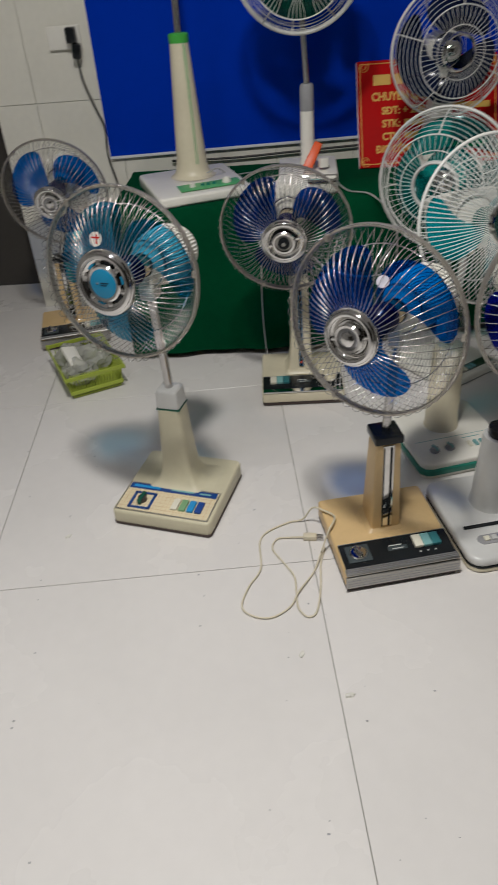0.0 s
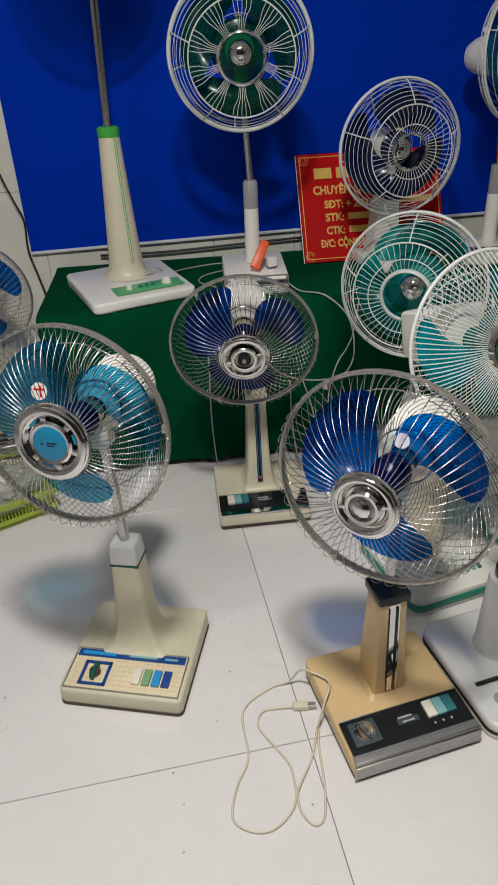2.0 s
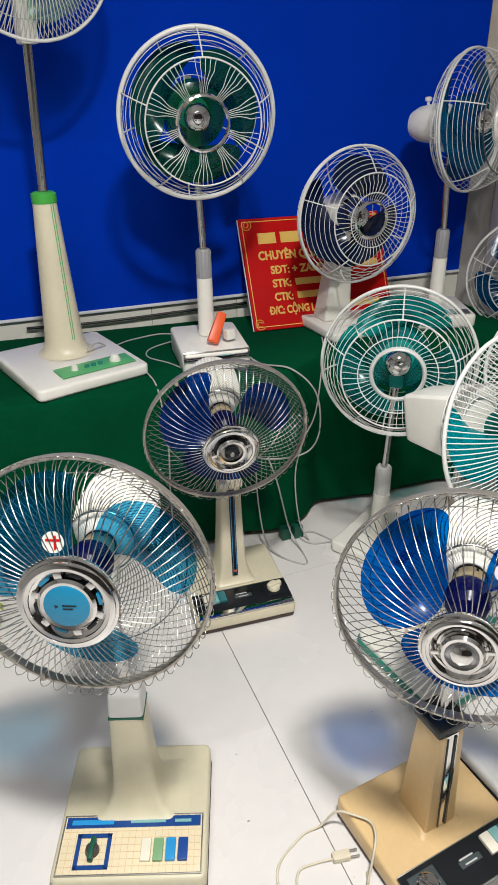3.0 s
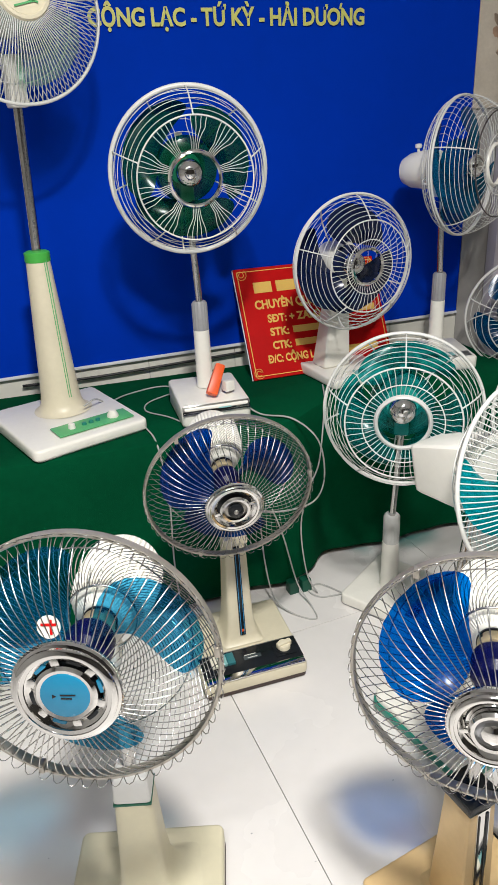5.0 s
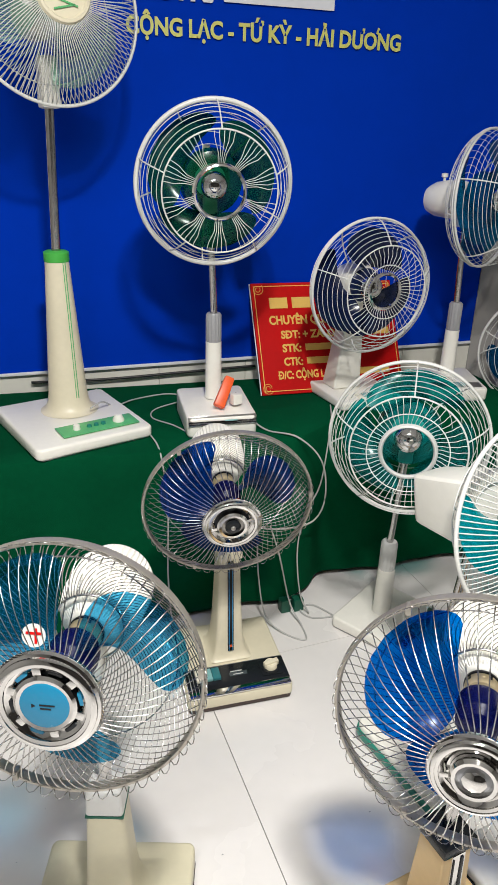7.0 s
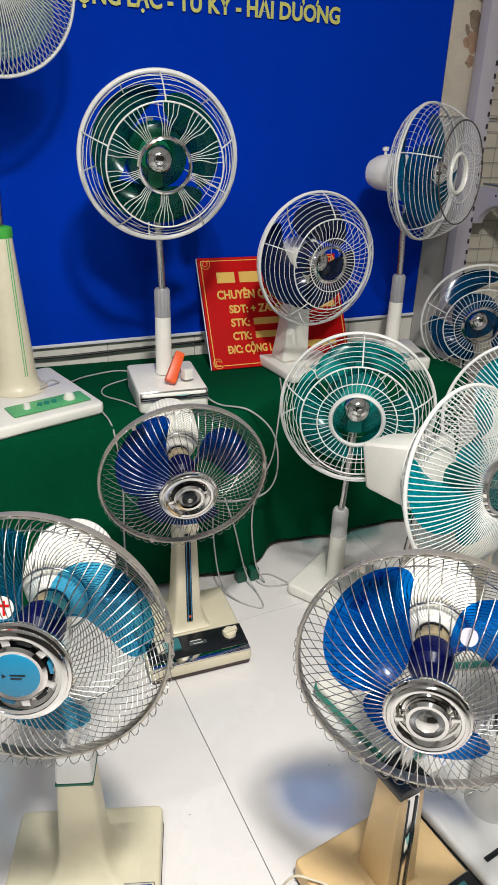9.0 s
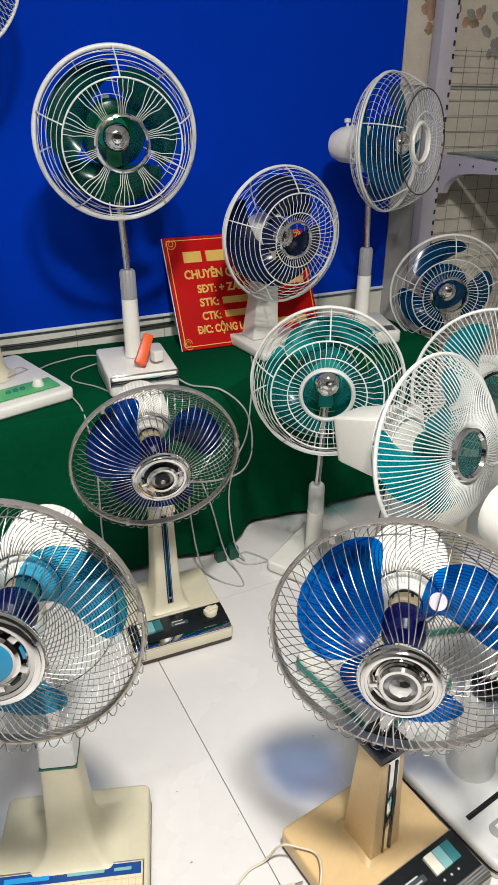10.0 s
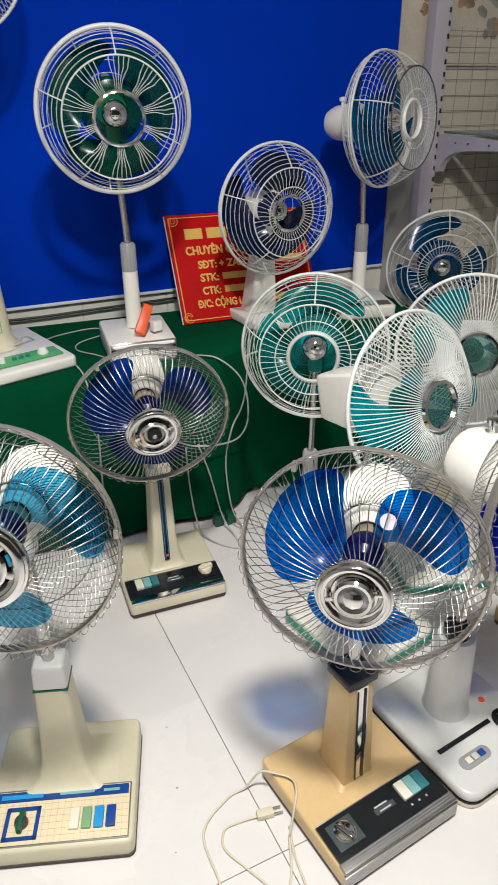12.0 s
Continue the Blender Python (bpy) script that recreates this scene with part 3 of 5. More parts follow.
def build_cloth():
    bm = bmesh.new()
    levels = [(TABLE_Z, -0.006, 0), (TABLE_Z - 0.003, 0.0, 0), (TABLE_Z - 0.012, 0.003, 0.0)]
    for k in range(1, 13):
        s = k / 12
        levels.append((TABLE_Z - 0.012 - s * (TABLE_Z - 0.040), 0.003 + 0.006 * s, 0.012 * s ** 1.2))
    rows = [[bm.verts.new((p.x, p.y, z)) for p in cloth_outline(g, w)] for z, g, w in levels]
    n = len(rows[0])
    for a, b in zip(rows, rows[1:]):
        for k in range(n):
            bm.faces.new((a[k], b[k], b[(k + 1) % n], a[(k + 1) % n]))
    bm.faces.new(rows[0])
    bmesh.ops.recalc_face_normals(bm, faces=bm.faces)
    return bm


thing("tablecloth", build_cloth(), CLOTH, pose(0, 0, 0), "dark green baize cloth draped to the floor over low tables", "tablecloth")
for x, y, w, d in ((-0.17, 1.40, 0.80, 0.46), (0.74, 1.43, 0.64, 0.38)):
    t = root("low_table", pose(x, y, 0), "low table hidden under the green cloth", "table", "tables under the cloth")
    part("tabletop", box(w, d, 0.03, 0.004), TAN, t, pose(x, y, TABLE_Z - 0.034))
    for sx in (-1, 1):
        for sy in (-1, 1):
            part("leg", box(0.04, 0.04, TABLE_Z - 0.034, 0.004), TAN, t, pose(x + sx * (w / 2 - 0.03), y + sy * (d / 2 - 0.03), 0))
for x, y in ((0.245, 1.068), (0.285, 1.066)):
    thing("green_foot_block", box(0.032, 0.03, 0.042, 0.004, (0.95, 0.95)), DARK_GREEN, pose(x, y, 0, 0, 0, 6), "small green plastic block at the foot of the cloth", "block", "green blocks")

# ---- banner and sign ----
banner = root("banner", pose(0.23, WALL_Y - 0.01, 0.612), "royal blue printed banner hung on the wall", "banner")
bm = bmesh.new()
NX, NZ = 60, 30
grid = [[bm.verts.new((-0.68 + 1.82 * i / NX, WALL_Y - 0.010 + 0.002 * noise.noise((i * 0.3, j * 0.2, 0)), 0.612 + 0.030 * (i / NX) + (1.83 - 0.03 * i / NX) * j / NZ)) for j in range(NZ + 1)] for i in range(NX + 1)]
for i in range(NX):
    for j in range(NZ):
        bm.faces.new((grid[i][j], grid[i + 1][j], grid[i + 1][j + 1], grid[i][j + 1]))
res = bmesh.ops.extrude_face_region(bm, geom=bm.faces[:])
for v in res["geom"]:
    if isinstance(v, bmesh.types.BMVert):
        v.co.y += 0.003
bmesh.ops.recalc_face_normals(bm, faces=bm.faces)
part("sheet", bm, BANNER, banner, pose(0, 0, 0))
hem = box(1.82, 0.006, 0.010, 0.002)
part("white_hem", hem, BANNER_WHITE, banner, pose(0.23, WALL_Y - 0.014, 0.606, 0, -0.95, 0) @ pose(0, 0, 0.012), "white lower hem")


def lettering(name, text, mat, parent, m, size, width=None, thick=0.0006):
    cu = bpy.data.curves.new(name, "FONT")
    cu.body, cu.size, cu.extrude, cu.resolution_u = text, size, thick, 3
    cu.offset = size * 0.034
    tmp = bpy.data.objects.new(name, cu)
    me = bpy.data.meshes.new_from_object(tmp)
    bpy.data.objects.remove(tmp)
    bpy.data.curves.remove(cu)
    if width:
        xs = [v.co.x for v in me.vertices]
        span = max(xs) - min(xs)
        me.transform(Matrix.Translation((0, 0, 0)) @ Matrix.Diagonal((width / span, 1, 1, 1)) @ Matrix.Translation((-min(xs), 0, 0)))
    return link_mesh(name, me, mat, parent, m)


FACE = WALL_Y - 0.0165
lettering("yellow_lettering", "CỘNG LẠC - TỨ KỲ - HẢI DƯONG", BANNER_YELLOW, banner, pose(-0.095, FACE, 1.567, 90, 0, 0), 0.060, 0.828)
lettering("white_lettering", "CTK:", BANNER_WHITE, banner, pose(-0.02, FACE, 1.655, 90, 0, 0), 0.085, 0.17)
part("white_bar", box(0.33, 0.002, 0.058), BANNER_WHITE, banner, pose(0.345, FACE, 1.657))
part("white_bar", box(0.14, 0.002, 0.058), BANNER_WHITE, banner, pose(0.62, FACE, 1.735))
part("white_bar", box(0.46, 0.002, 0.058), BANNER_WHITE, banner, pose(0.27, FACE, 1.745))

SIGN = pose(0.272, 1.450, TABLE_Z + 0.004, -29, 0, 0)
sign = root("red_sign", SIGN, "red lacquer sign board with gold lettering leaning on the wall", "sign")
part("board", box(0.50, 0.010, 0.372, 0.002), SIGN_RED, sign, SIGN @ pose(0.25, 0.005, 0))
part("board_edge", box(0.504, 0.006, 0.376, 0.001), BANNER_WHITE, sign, SIGN @ pose(0.25, 0.014, -0.002))
for x, z, w, h in ((0.25, 0.010, 0.478, 0.0025), (0.25, 0.359, 0.478, 0.0025), (0.010, 0.010, 0.0025, 0.351), (0.490, 0.010, 0.0025, 0.351)):
    part("gold_border", box(w, 0.002, h), SIGN_GOLD, sign, SIGN @ pose(x, -0.0008, z))
for x, z, a in ((0.022, 0.022, 0), (0.478, 0.022, 1), (0.022, 0.350, 3), (0.478, 0.350, 2)):
    w = Wires()
    for rr in (0.006, 0.012):
        w.add([(rr * math.cos(k * 0.5) * (1 + k * 0.06), 0, rr * math.sin(k * 0.5) * (1 + k * 0.06)) for k in range(12)], 0.0012, 4, False, lambda p: Vector((0, 1, 0)))
    link_mesh("gold_corner", w.mesh("gold_corner"), SIGN_GOLD, sign, SIGN @ pose(x, -0.001, z, 0, 90 * a, 0))
TXT = SIGN @ pose(0, -0.0012, 0, 90, 0, 0)
for x, w in ((0.088, 0.062), (0.170, 0.070), (0.262, 0.086), (0.372, 0.100)):
    part("gold_bar", box(w, 0.002, 0.036), SIGN_GOLD, sign, SIGN @ pose(x, -0.001, 0.285))
lettering("gold_lettering", "CHUYÊN QUẠT", SIGN_GOLD, sign, TXT @ pose(0.050, 0.232, 0), 0.040, 0.235)
for text, x, z, w, bx, bw in (("SDT: + ZALO:", 0.085, 0.184, 0.195, 0.385, 0.17), ("STK:", 0.085, 0.139, 0.065, 0.25, 0.17), ("CTK:", 0.085, 0.094, 0.065, 0.25, 0.17), ("D/C: CỘNG LẠC", 0.062, 0.050, 0.195, 0.36, 0.19)):
    lettering("gold_lettering", text, SIGN_GOLD, sign, TXT @ pose(x, z, 0), 0.036, w)
    part("gold_bar", box(bw, 0.002, 0.022), SIGN_GOLD, sign, SIGN @ pose(bx, -0.001, z + 0.002))

part("stroke", box(0.012, 0.002, 0.004), SIGN_GOLD, sign, SIGN @ pose(0.105, -0.0012, 0.194))
part("stroke", box(0.012, 0.002, 0.004), SIGN_GOLD, sign, SIGN @ pose(0.066, -0.0012, 0.060))
part("stroke", box(0.006, 0.002, 0.016), BANNER_YELLOW, banner, pose(0.652, FACE, 1.607, 0, 20, 0))

# ---- fans ----
GROUP_FLOOR, GROUP_TABLE = "old fans on the floor", "old fans on the green table"


def fan_root(x, y, z, yaw, label, group):
    m = pose(x, y, z, 0, 0, yaw)
    return root("electric_fan", m, label, "fan", group), m


def feet(fan, m, w, d):
    for sx in (-1, 1):
        for sy in (-1, 1):
            part("rubber_foot", lathe([(0.010, 0), (0.011, 0.006)], 14), BLACK, fan, m @ pose(sx * (w / 2 - 0.03), sy * (d / 2 - 0.03), 0))


def button_row(panel, m, mats, x0, y0, dx, size, rise=0.006):
    for k, c in enumerate(mats):
        part("button", box(size[0], size[1], rise, 0.002), c, panel, m @ pose(x0 + dx * k, y0, 0))


def dial(panel, m, x, y, r, mat, knob=True):
    d = part("dial", lathe([(r, 0), (r, 0.003), (r * 0.86, 0.005), (r * 0.80, 0.004), (0.001, 0.004)], 32), mat, panel, m @ pose(x, y, 0))
    if knob:
        part("dial_grip", box(r * 0.36, r * 1.5, 0.010, 0.003), mat, d, m @ pose(x, y, 0.004, 0, 0, 20))


def flared_column(sections, corner=0.012):
    """A rounded-rectangular column through (width, depth, height) sections."""
    bm = bmesh.new()
    rows = []
    for w, d, z in sections:
        row = []
        for q in range(4):
            cx, cy = (1, -1, -1, 1)[q] * (w / 2 - corner), (1, 1, -1, -1)[q] * (d / 2 - corner)
            for k in range(4):
                a = math.radians(90 * q + 30 * k)
                row.append(bm.verts.new((cx + corner * math.cos(a), cy + corner * math.sin(a), z)))
        rows.append(row)
    n = len(rows[0])
    for lo, hi in zip(rows, rows[1:]):
        for k in range(n):
            bm.faces.new((lo[k], lo[(k + 1) % n], hi[(k + 1) % n], hi[k]))
    bm.faces.new(rows[0][::-1])
    bm.faces.new(rows[-1])
    return bm


# the cream fan with sky-blue blades
fan, m = fan_root(-0.339, 0.269, 0, -15.8, "cream plastic desk fan with sky-blue see-through blades", GROUP_FLOOR)
part("base", slab(0.274, 0.270, 0.046, 0.014, 0.007, 4, 0.006), CREAM, fan, m @ pose(0, 0, 0.006))
part("base_skirt", slab(0.276, 0.272, 0.007, 0.014, 0.002), BROWN, fan, m @ pose(0, 0, 0.002))
P = m @ pose(0.000, -0.074, 0.0494, 2.6, 0, 0) @ Matrix.Diagonal((1.075, 1.11, 1, 1))
panel = part("control_panel", box(0.235, 0.094, 0.003, 0.001), PANEL_CREAM, fan, P, "cream panel printed with a fine grid")
for x, y, w, d in ((0, -0.0475, 0.239, 0.002), (0, 0.0475, 0.239, 0.002), (-0.1185, 0, 0.002, 0.094), (0.1185, 0, 0.002, 0.094)):
    part("panel_trim", box(w, d, 0.0042, 0.0005), SILVER, panel, P @ pose(x, y, 0))
for k in range(1, 21):
    part("grid_line", box(0.0005, 0.072, 0.0004), GRID_INK, panel, P @ pose(-0.117 + 0.01115 * k, -0.010, 0.003))
for k in range(1, 7):
    part("grid_line", box(0.232, 0.0005, 0.0004), GRID_INK, panel, P @ pose(0, -0.046 + 0.0112 * k, 0.003))
part("panel_band", box(0.230, 0.018, 0.0012), PANEL_BLUE, panel, P @ pose(0, 0.036, 0.003))
for x, w in ((-0.070, 0.072), (0.025, 0.060), (0.085, 0.028)):
    part("panel_lettering", box(w, 0.005 if w < 0.07 else 0.008, 0.0005), BTN_BLUE if w > 0.07 else BTN_PALE, panel, P @ pose(x, 0.036, 0.0042))
for x, y, w, d in ((-0.063, -0.036, 0.058, 0.007), (-0.063, 0.014, 0.058, 0.007), (-0.0885, -0.011, 0.007, 0.057), (-0.0375, -0.011, 0.007, 0.057)):
    part("dial_frame", box(w, d, 0.0012), PANEL_BLUE, panel, P @ pose(x, y, 0.003))
part("dial", lathe([(0.011, 0), (0.012, 0.004), (0.010, 0.012), (0.001, 0.013)], 28), DARK_WIRE, panel, P @ pose(-0.063, -0.011, 0.003))
part("dial_grip", box(0.009, 0.036, 0.016, 0.003), DARK_GREEN, panel, P @ pose(-0.063, -0.011, 0.003, 0, 0, -4))
button_row(panel, P @ pose(0, 0, 0.003), (BTN_WHITE, BTN_GREEN, BTN_BLUE, BTN_NAVY), 0.026, -0.012, 0.0205, (0.0165, 0.036), 0.007)
part("column", flared_column(((0.196, 0.150, 0), (0.158, 0.130, 0.003), (0.126, 0.112, 0.010), (0.100, 0.094, 0.024), (0.084, 0.080, 0.050), (0.077, 0.073, 0.085), (0.0625, 0.0595, 0.235))), CREAM, fan, m @ pose(0.002, 0.030, 0.050))
part("column_band", box(0.0628, 0.0598, 0.0035, 0.001), DARK_GREEN, fan, m @ pose(0.002, 0.030, 0.284))
part("column_cap", box(0.0625, 0.0595, 0.052, 0.008, (0.90, 0.88), 3), COOL_WHITE, fan, m @ pose(0.002, 0.030, 0.2865))
H = head_pose((-0.371, 0.172, 0.678), -20.5, 6.8)
stem(fan, m @ Vector((0.002, 0.030, 0.34)), H, 0.0105, POLE_STEEL, WHITE)
swirl_cage(H, fan, 0.1745, STEEL_WIRE, STEEL_RIM, 76, 0.055, hub=0.062, fringe=0.0055)
chrome_badge(H, fan, -0.055, 0.066, "blue")
rotor(H, fan, 0.178, SKY_BLUE, 64, 3, 0.76, 0.040, HUB_NAVY, 0.022)
motor(H, fan, WHITE, "ribbed", 0.062)
part("sticker", lathe([(0.001, 0), (0.014, 0), (0.014, 0.001), (0.001, 0.001)], 28), PAPER, fan, H @ pose(-0.012, -0.052, 0.085, 80, 0, 0), "round white sticker with red marks")
part("sticker_mark", box(0.018, 0.003, 0.0006), SIGN_RED, fan, H @ pose(-0.012, -0.0533, 0.0852, 80, 0, 0) @ pose(0, 0.003, 0.0))
part("sticker_mark", box(0.003, 0.018, 0.0006), SIGN_RED, fan, H @ pose(-0.012, -0.0534, 0.0852, 80, 0, 0) @ pose(0.003, 0, 0.0))
feet(fan, m, 0.27, 0.26)


def black_panel_fan(x, y, yaw, C, az, el, R, body, blade, kind, turn, label, top_z, head_white=IVORY, flip=False, hub="hex", col=(0.072, 0.078), group=GROUP_FLOOR, sticker=False, boss_r=0.056, dish=0.075, wires=62):
    """The square-based desk fan with a black control panel."""
    fan, m = fan_root(x, y, 0, yaw, label, group)
    w, d = 0.268, 0.268
    part("base", slab(w, d, 0.044, 0.010, 0.006, 4, 0.010), body, fan, m @ pose(0, 0, 0.012))
    # dark brown skirt, which also stands in for shade under the raised base
    part("base_skirt", slab(w - 0.004, d - 0.004, 0.014, 0.010, 0.002), BROWN, fan, m @ pose(0, 0, 0.002))
    P = m @ pose(0, -0.080, 0.0537, 4.2, 0, 0)
    panel = part("control_panel", box(w - 0.008, 0.072, 0.004, 0.001), BLACK, fan, P)
    part("panel_trim", box(w - 0.008, 0.0018, 0.005, 0.0005), SILVER, panel, P @ pose(0, 0.0368, 0))
    if not flip:
        fascia = part("front_fascia", box(w + 0.001, 0.006, 0.032, 0.0015), SILVER, fan, m @ pose(0, -d / 2 - 0.001, 0.014))
        for k in range(3):
            part("fascia_groove", box(w - 0.002, 0.001, 0.0014), GREY, fascia, m @ pose(0, -d / 2 - 0.0042, 0.020 + 0.008 * k))
    part("front_trim", box(w - (0.010 if flip else 0.002), 0.020, 0.006, 0.0028, seg=3), CHROME if flip else SILVER, panel, P @ pose(0, -0.0455, -0.0015))
    for k in range(0 if flip else 3):
        part("front_groove", box(w - 0.006, 0.0014, 0.0008), GREY, panel, P @ pose(0, -0.0395 - 0.005 * k, 0.0045))
    sx = 1 if flip else -1
    plate = part("dial_plate", box(0.056, 0.050, 0.003, 0.001), BLACK if flip else PANEL_DARK, panel, P @ pose(sx * 0.090, 0.002, 0.004))
    if flip:
        part("dial_ring", lathe([(0.024, 0), (0.024, 0.0025), (0.021, 0.003), (0.001, 0.002)], 32), BLACK, plate, P @ pose(0.090, 0.002, 0.0068))
        part("dial", lathe([(0.017, 0), (0.0165, 0.012), (0.015, 0.014), (0.001, 0.0145)], 32), IVORY, plate, P @ pose(0.090, 0.002, 0.008))
        part("dial_grip", box(0.040, 0.013, 0.016, 0.003), IVORY, plate, P @ pose(0.090, 0.002, 0.012, 0, 0, 12))
    else:
        dial(plate, P @ pose(0, 0, 0.007), sx * 0.090, 0.002, 0.021, CHROME)
        for k in range(3):
            part("panel_mark", box(0.004, 0.004, 0.0006), PALE_GREY, panel, P @ pose(0.052 + 0.018 * k, -0.020, 0.004))
    button_row(panel, P @ pose(0, 0, 0.004), (BTN_WHITE, BTN_PALE, BTN_TEAL), -sx * 0.074 - 0.021, 0.008, 0.021, (0.0205, 0.036), 0.009)
    part("panel_lettering", box(0.030, 0.0028, 0.0006), PALE_GREY, panel, P @ pose(0, 0.010, 0.0048))
    part("panel_slot", box(0.046, 0.012, 0.0012, 0.0003), PANEL_DARK, panel, P @ pose(0.004, 0.002, 0.0035))
    part("panel_lettering", box(0.026, 0.0025, 0.0006), PALE_GREY, panel, P @ pose(0.004, 0.000, 0.0048))
    h = top_z - 0.054
    if flip:
        part("column", flared_column(((0.112, 0.118, 0), (0.098, 0.106, 0.005), (0.086, 0.096, 0.018), (0.076, 0.089, 0.045), (0.068, 0.084, 0.09), (0.060, 0.076, h * 0.62), (0.054, 0.062, h))), body, fan, m @ pose(0, 0.034, 0.054))
    else:
        part("column_foot", box(0.110, 0.122, 0.022, 0.011, (0.60, 0.60), 4), body, fan, m @ pose(0, 0.040, 0.044))
        part("column", box(col[0], col[1], h, 0.007, (0.80, 0.72), 3), body, fan, m @ pose(0, 0.034, 0.054))
    if flip:
        lean = -math.degrees(math.atan2(0.0165, h - 0.03))
        strip_m = m @ pose(0, 0.034 - 0.0475, 0.054 + 0.026, lean, 0, 0)
        part("column_strip", box(0.015, 0.008, h - 0.035, 0.001), BLACK, fan, strip_m)
        for dx in (-0.0045, 0.0045):
            part("column_strip_line", box(0.0016, 0.0012, h - 0.040, 0.0003), BTN_BLUE, fan, strip_m @ pose(dx, -0.0045, 0.002))
        part("column_mark", box(0.007, 0.0012, 0.007, 0.0003), ORANGE, fan, strip_m @ pose(0, -0.0047, 0.012))
    else:
        slope = math.degrees(math.atan2(col[1] * 0.14, h))
        part("column_strip", box(0.026, 0.005, h * 0.92, 0.001), CHROME, fan, m @ pose(0, 0.034 - col[1] / 2, 0.066, -slope, 0, 0), "bright metal strip")
        for dx, wd in ((-0.011, 0.003), (0.006, 0.005)):
            part("column_strip_line", box(wd, 0.002, h * 0.90, 0.0005), BLACK, fan, m @ pose(dx, 0.0305 - col[1] / 2, 0.066, -slope, 0, 0))
    part("column_cap", box(col[0] * 0.92, col[1] * 0.86, 0.020, 0.004), BLACK if not flip else body, fan, m @ pose(0, 0.034, top_z - 0.004))
    Hh = head_pose(C, az, el)
    stem(fan, m @ Vector((0, 0.034, top_z)), Hh, 0.010, POLE_STEEL, head_white, neck_size=(0.030, 0.040, 0.060))
    swirl_cage(Hh, fan, R, STEEL_WIRE, STEEL_RIM, wires, dish, hub=boss_r - 0.002)
    chrome_badge(Hh, fan, -dish, boss_r, hub)
    rotor(Hh, fan, R, blade, turn, 3, 0.74, 0.038, HUB_NAVY, 0.022)
    motor(Hh, fan, head_white, kind, 0.062)
    if sticker:
        part("sticker", lathe([(0.001, 0), (0.0115, 0), (0.0115, 0.001), (0.001, 0.001)], 24), PINK, fan, Hh @ pose(0.034, -0.040, 0.100, 60, 0, 15), "small pale pink sticker")
    feet(fan, m, w, d)
    return fan


fan_tan = black_panel_fan(0.186, 0.063, 10.5, (0.130, 0.017, 0.612), -36.8, 5, 0.182, TAN, DEEP_BLUE, "ribbed", -68, "tan desk fan with deep blue blades and a black control panel", 0.300, WHITE, sticker=True, boss_r=0.054, dish=0.080)
fan_ivory = black_panel_fan(0.020, 0.857, 0, (-0.018, 0.738, 0.569), -6, -9.2, 0.182, IVORY, NAVY_BLUE, "ribbed", 60, "ivory desk fan with dark blue blades and a long black panel", 0.352, WHITE, True, "dot", (0.066, 0.085), boss_r=0.062, dish=0.062, wires=66)
black_panel_fan(-0.880, 1.370, 13, (-0.816, 1.281, 0.576), 0, -8, 0.182, TAN, DEEP_BLUE, "ribbed", 55, "tan desk fan with blue blades standing by the tiled wall", 0.300, WHITE)
black_panel_fan(0.905, 0.245, 3, (1.06, 0.30, 0.66), 40, 5, 0.185, TAN, DEEP_BLUE, "ribbed", 10, "tan desk fan with a black control panel", 0.300, WHITE)

# the grey-white fan with royal blue blades
fan, m = fan_root(0.468, 0.118, 0, 11, "glossy pale grey desk fan with royal blue blades", GROUP_FLOOR)
part("base", slab(0.262, 0.300, 0.030, 0.035, 0.010, 6, 0.005), COOL_WHITE, fan, m @ pose(0, 0, 0.016))
part("base_skirt", slab(0.262, 0.300, 0.012, 0.035, 0.003, 6), IVORY, fan, m @ pose(0, 0, 0.002))
part("base_seam", slab(0.2635, 0.3015, 0.003, 0.036, 0.0008, 6), BLACK, fan, m @ pose(0, 0, 0.015))
P = m @ pose(0, -0.06, 0.0438, 2, 0, 0)
part("slot", box(0.150, 0.010, 0.0022, 0.0008), BLACK, fan, P @ pose(-0.030, 0.018, 0), "long black slot")
well = part("button_well", slab(0.080, 0.030, 0.002, 0.0145, 0.0005), GREY, fan, P @ pose(-0.050, -0.028, 0))
button_row(well, P @ pose(0, 0, 0.002), (BTN_WHITE, PALE_GREY, BTN_NAVY), -0.068, -0.028, 0.018, (0.014, 0.014), 0.005)
dial(fan, P, 0.076, 0.004, 0.026, BLACK, False)
part("sticker", lathe([(0.001, 0), (0.007, 0), (0.007, 0.001), (0.001, 0.001)], 20), ORANGE, fan, pose(0.540, 0.137, 0.0462), "small orange sticker")
part("dial_cap", lathe([(0.017, 0), (0.016, 0.010), (0.012, 0.013), (0.001, 0.013)], 24), CHROME, fan, P @ pose(0.076, 0.004, 0.003))
part("column", lathe([(0.052, 0.040), (0.047, 0.060), (0.040, 0.235), (0.038, 0.245)], 40), COOL_WHITE, fan, m @ pose(0, 0.040, 0))
part("column_cap", lathe([(0.026, 0.244), (0.029, 0.250), (0.029, 0.268), (0.016, 0.276)], 36), BLACK, fan, m @ pose(0, 0.040, 0))
H = head_pose((0.494, 0.007, 0.648), 12, 3)
stem(fan, m @ Vector((0, 0.040, 0.27)), H, 0.0095, POLE_STEEL, WHITE)
swirl_cage(H, fan, 0.184, STEEL_WIRE, STEEL_RIM, 62, 0.060, hub=0.053)
chrome_badge(H, fan, -0.060, 0.055, "hex")
rotor(H, fan, 0.184, ROYAL_BLUE, -12, 3, 0.74, 0.04, ROYAL_BLUE, 0.022)
motor(H, fan, WHITE, "drum", 0.03)
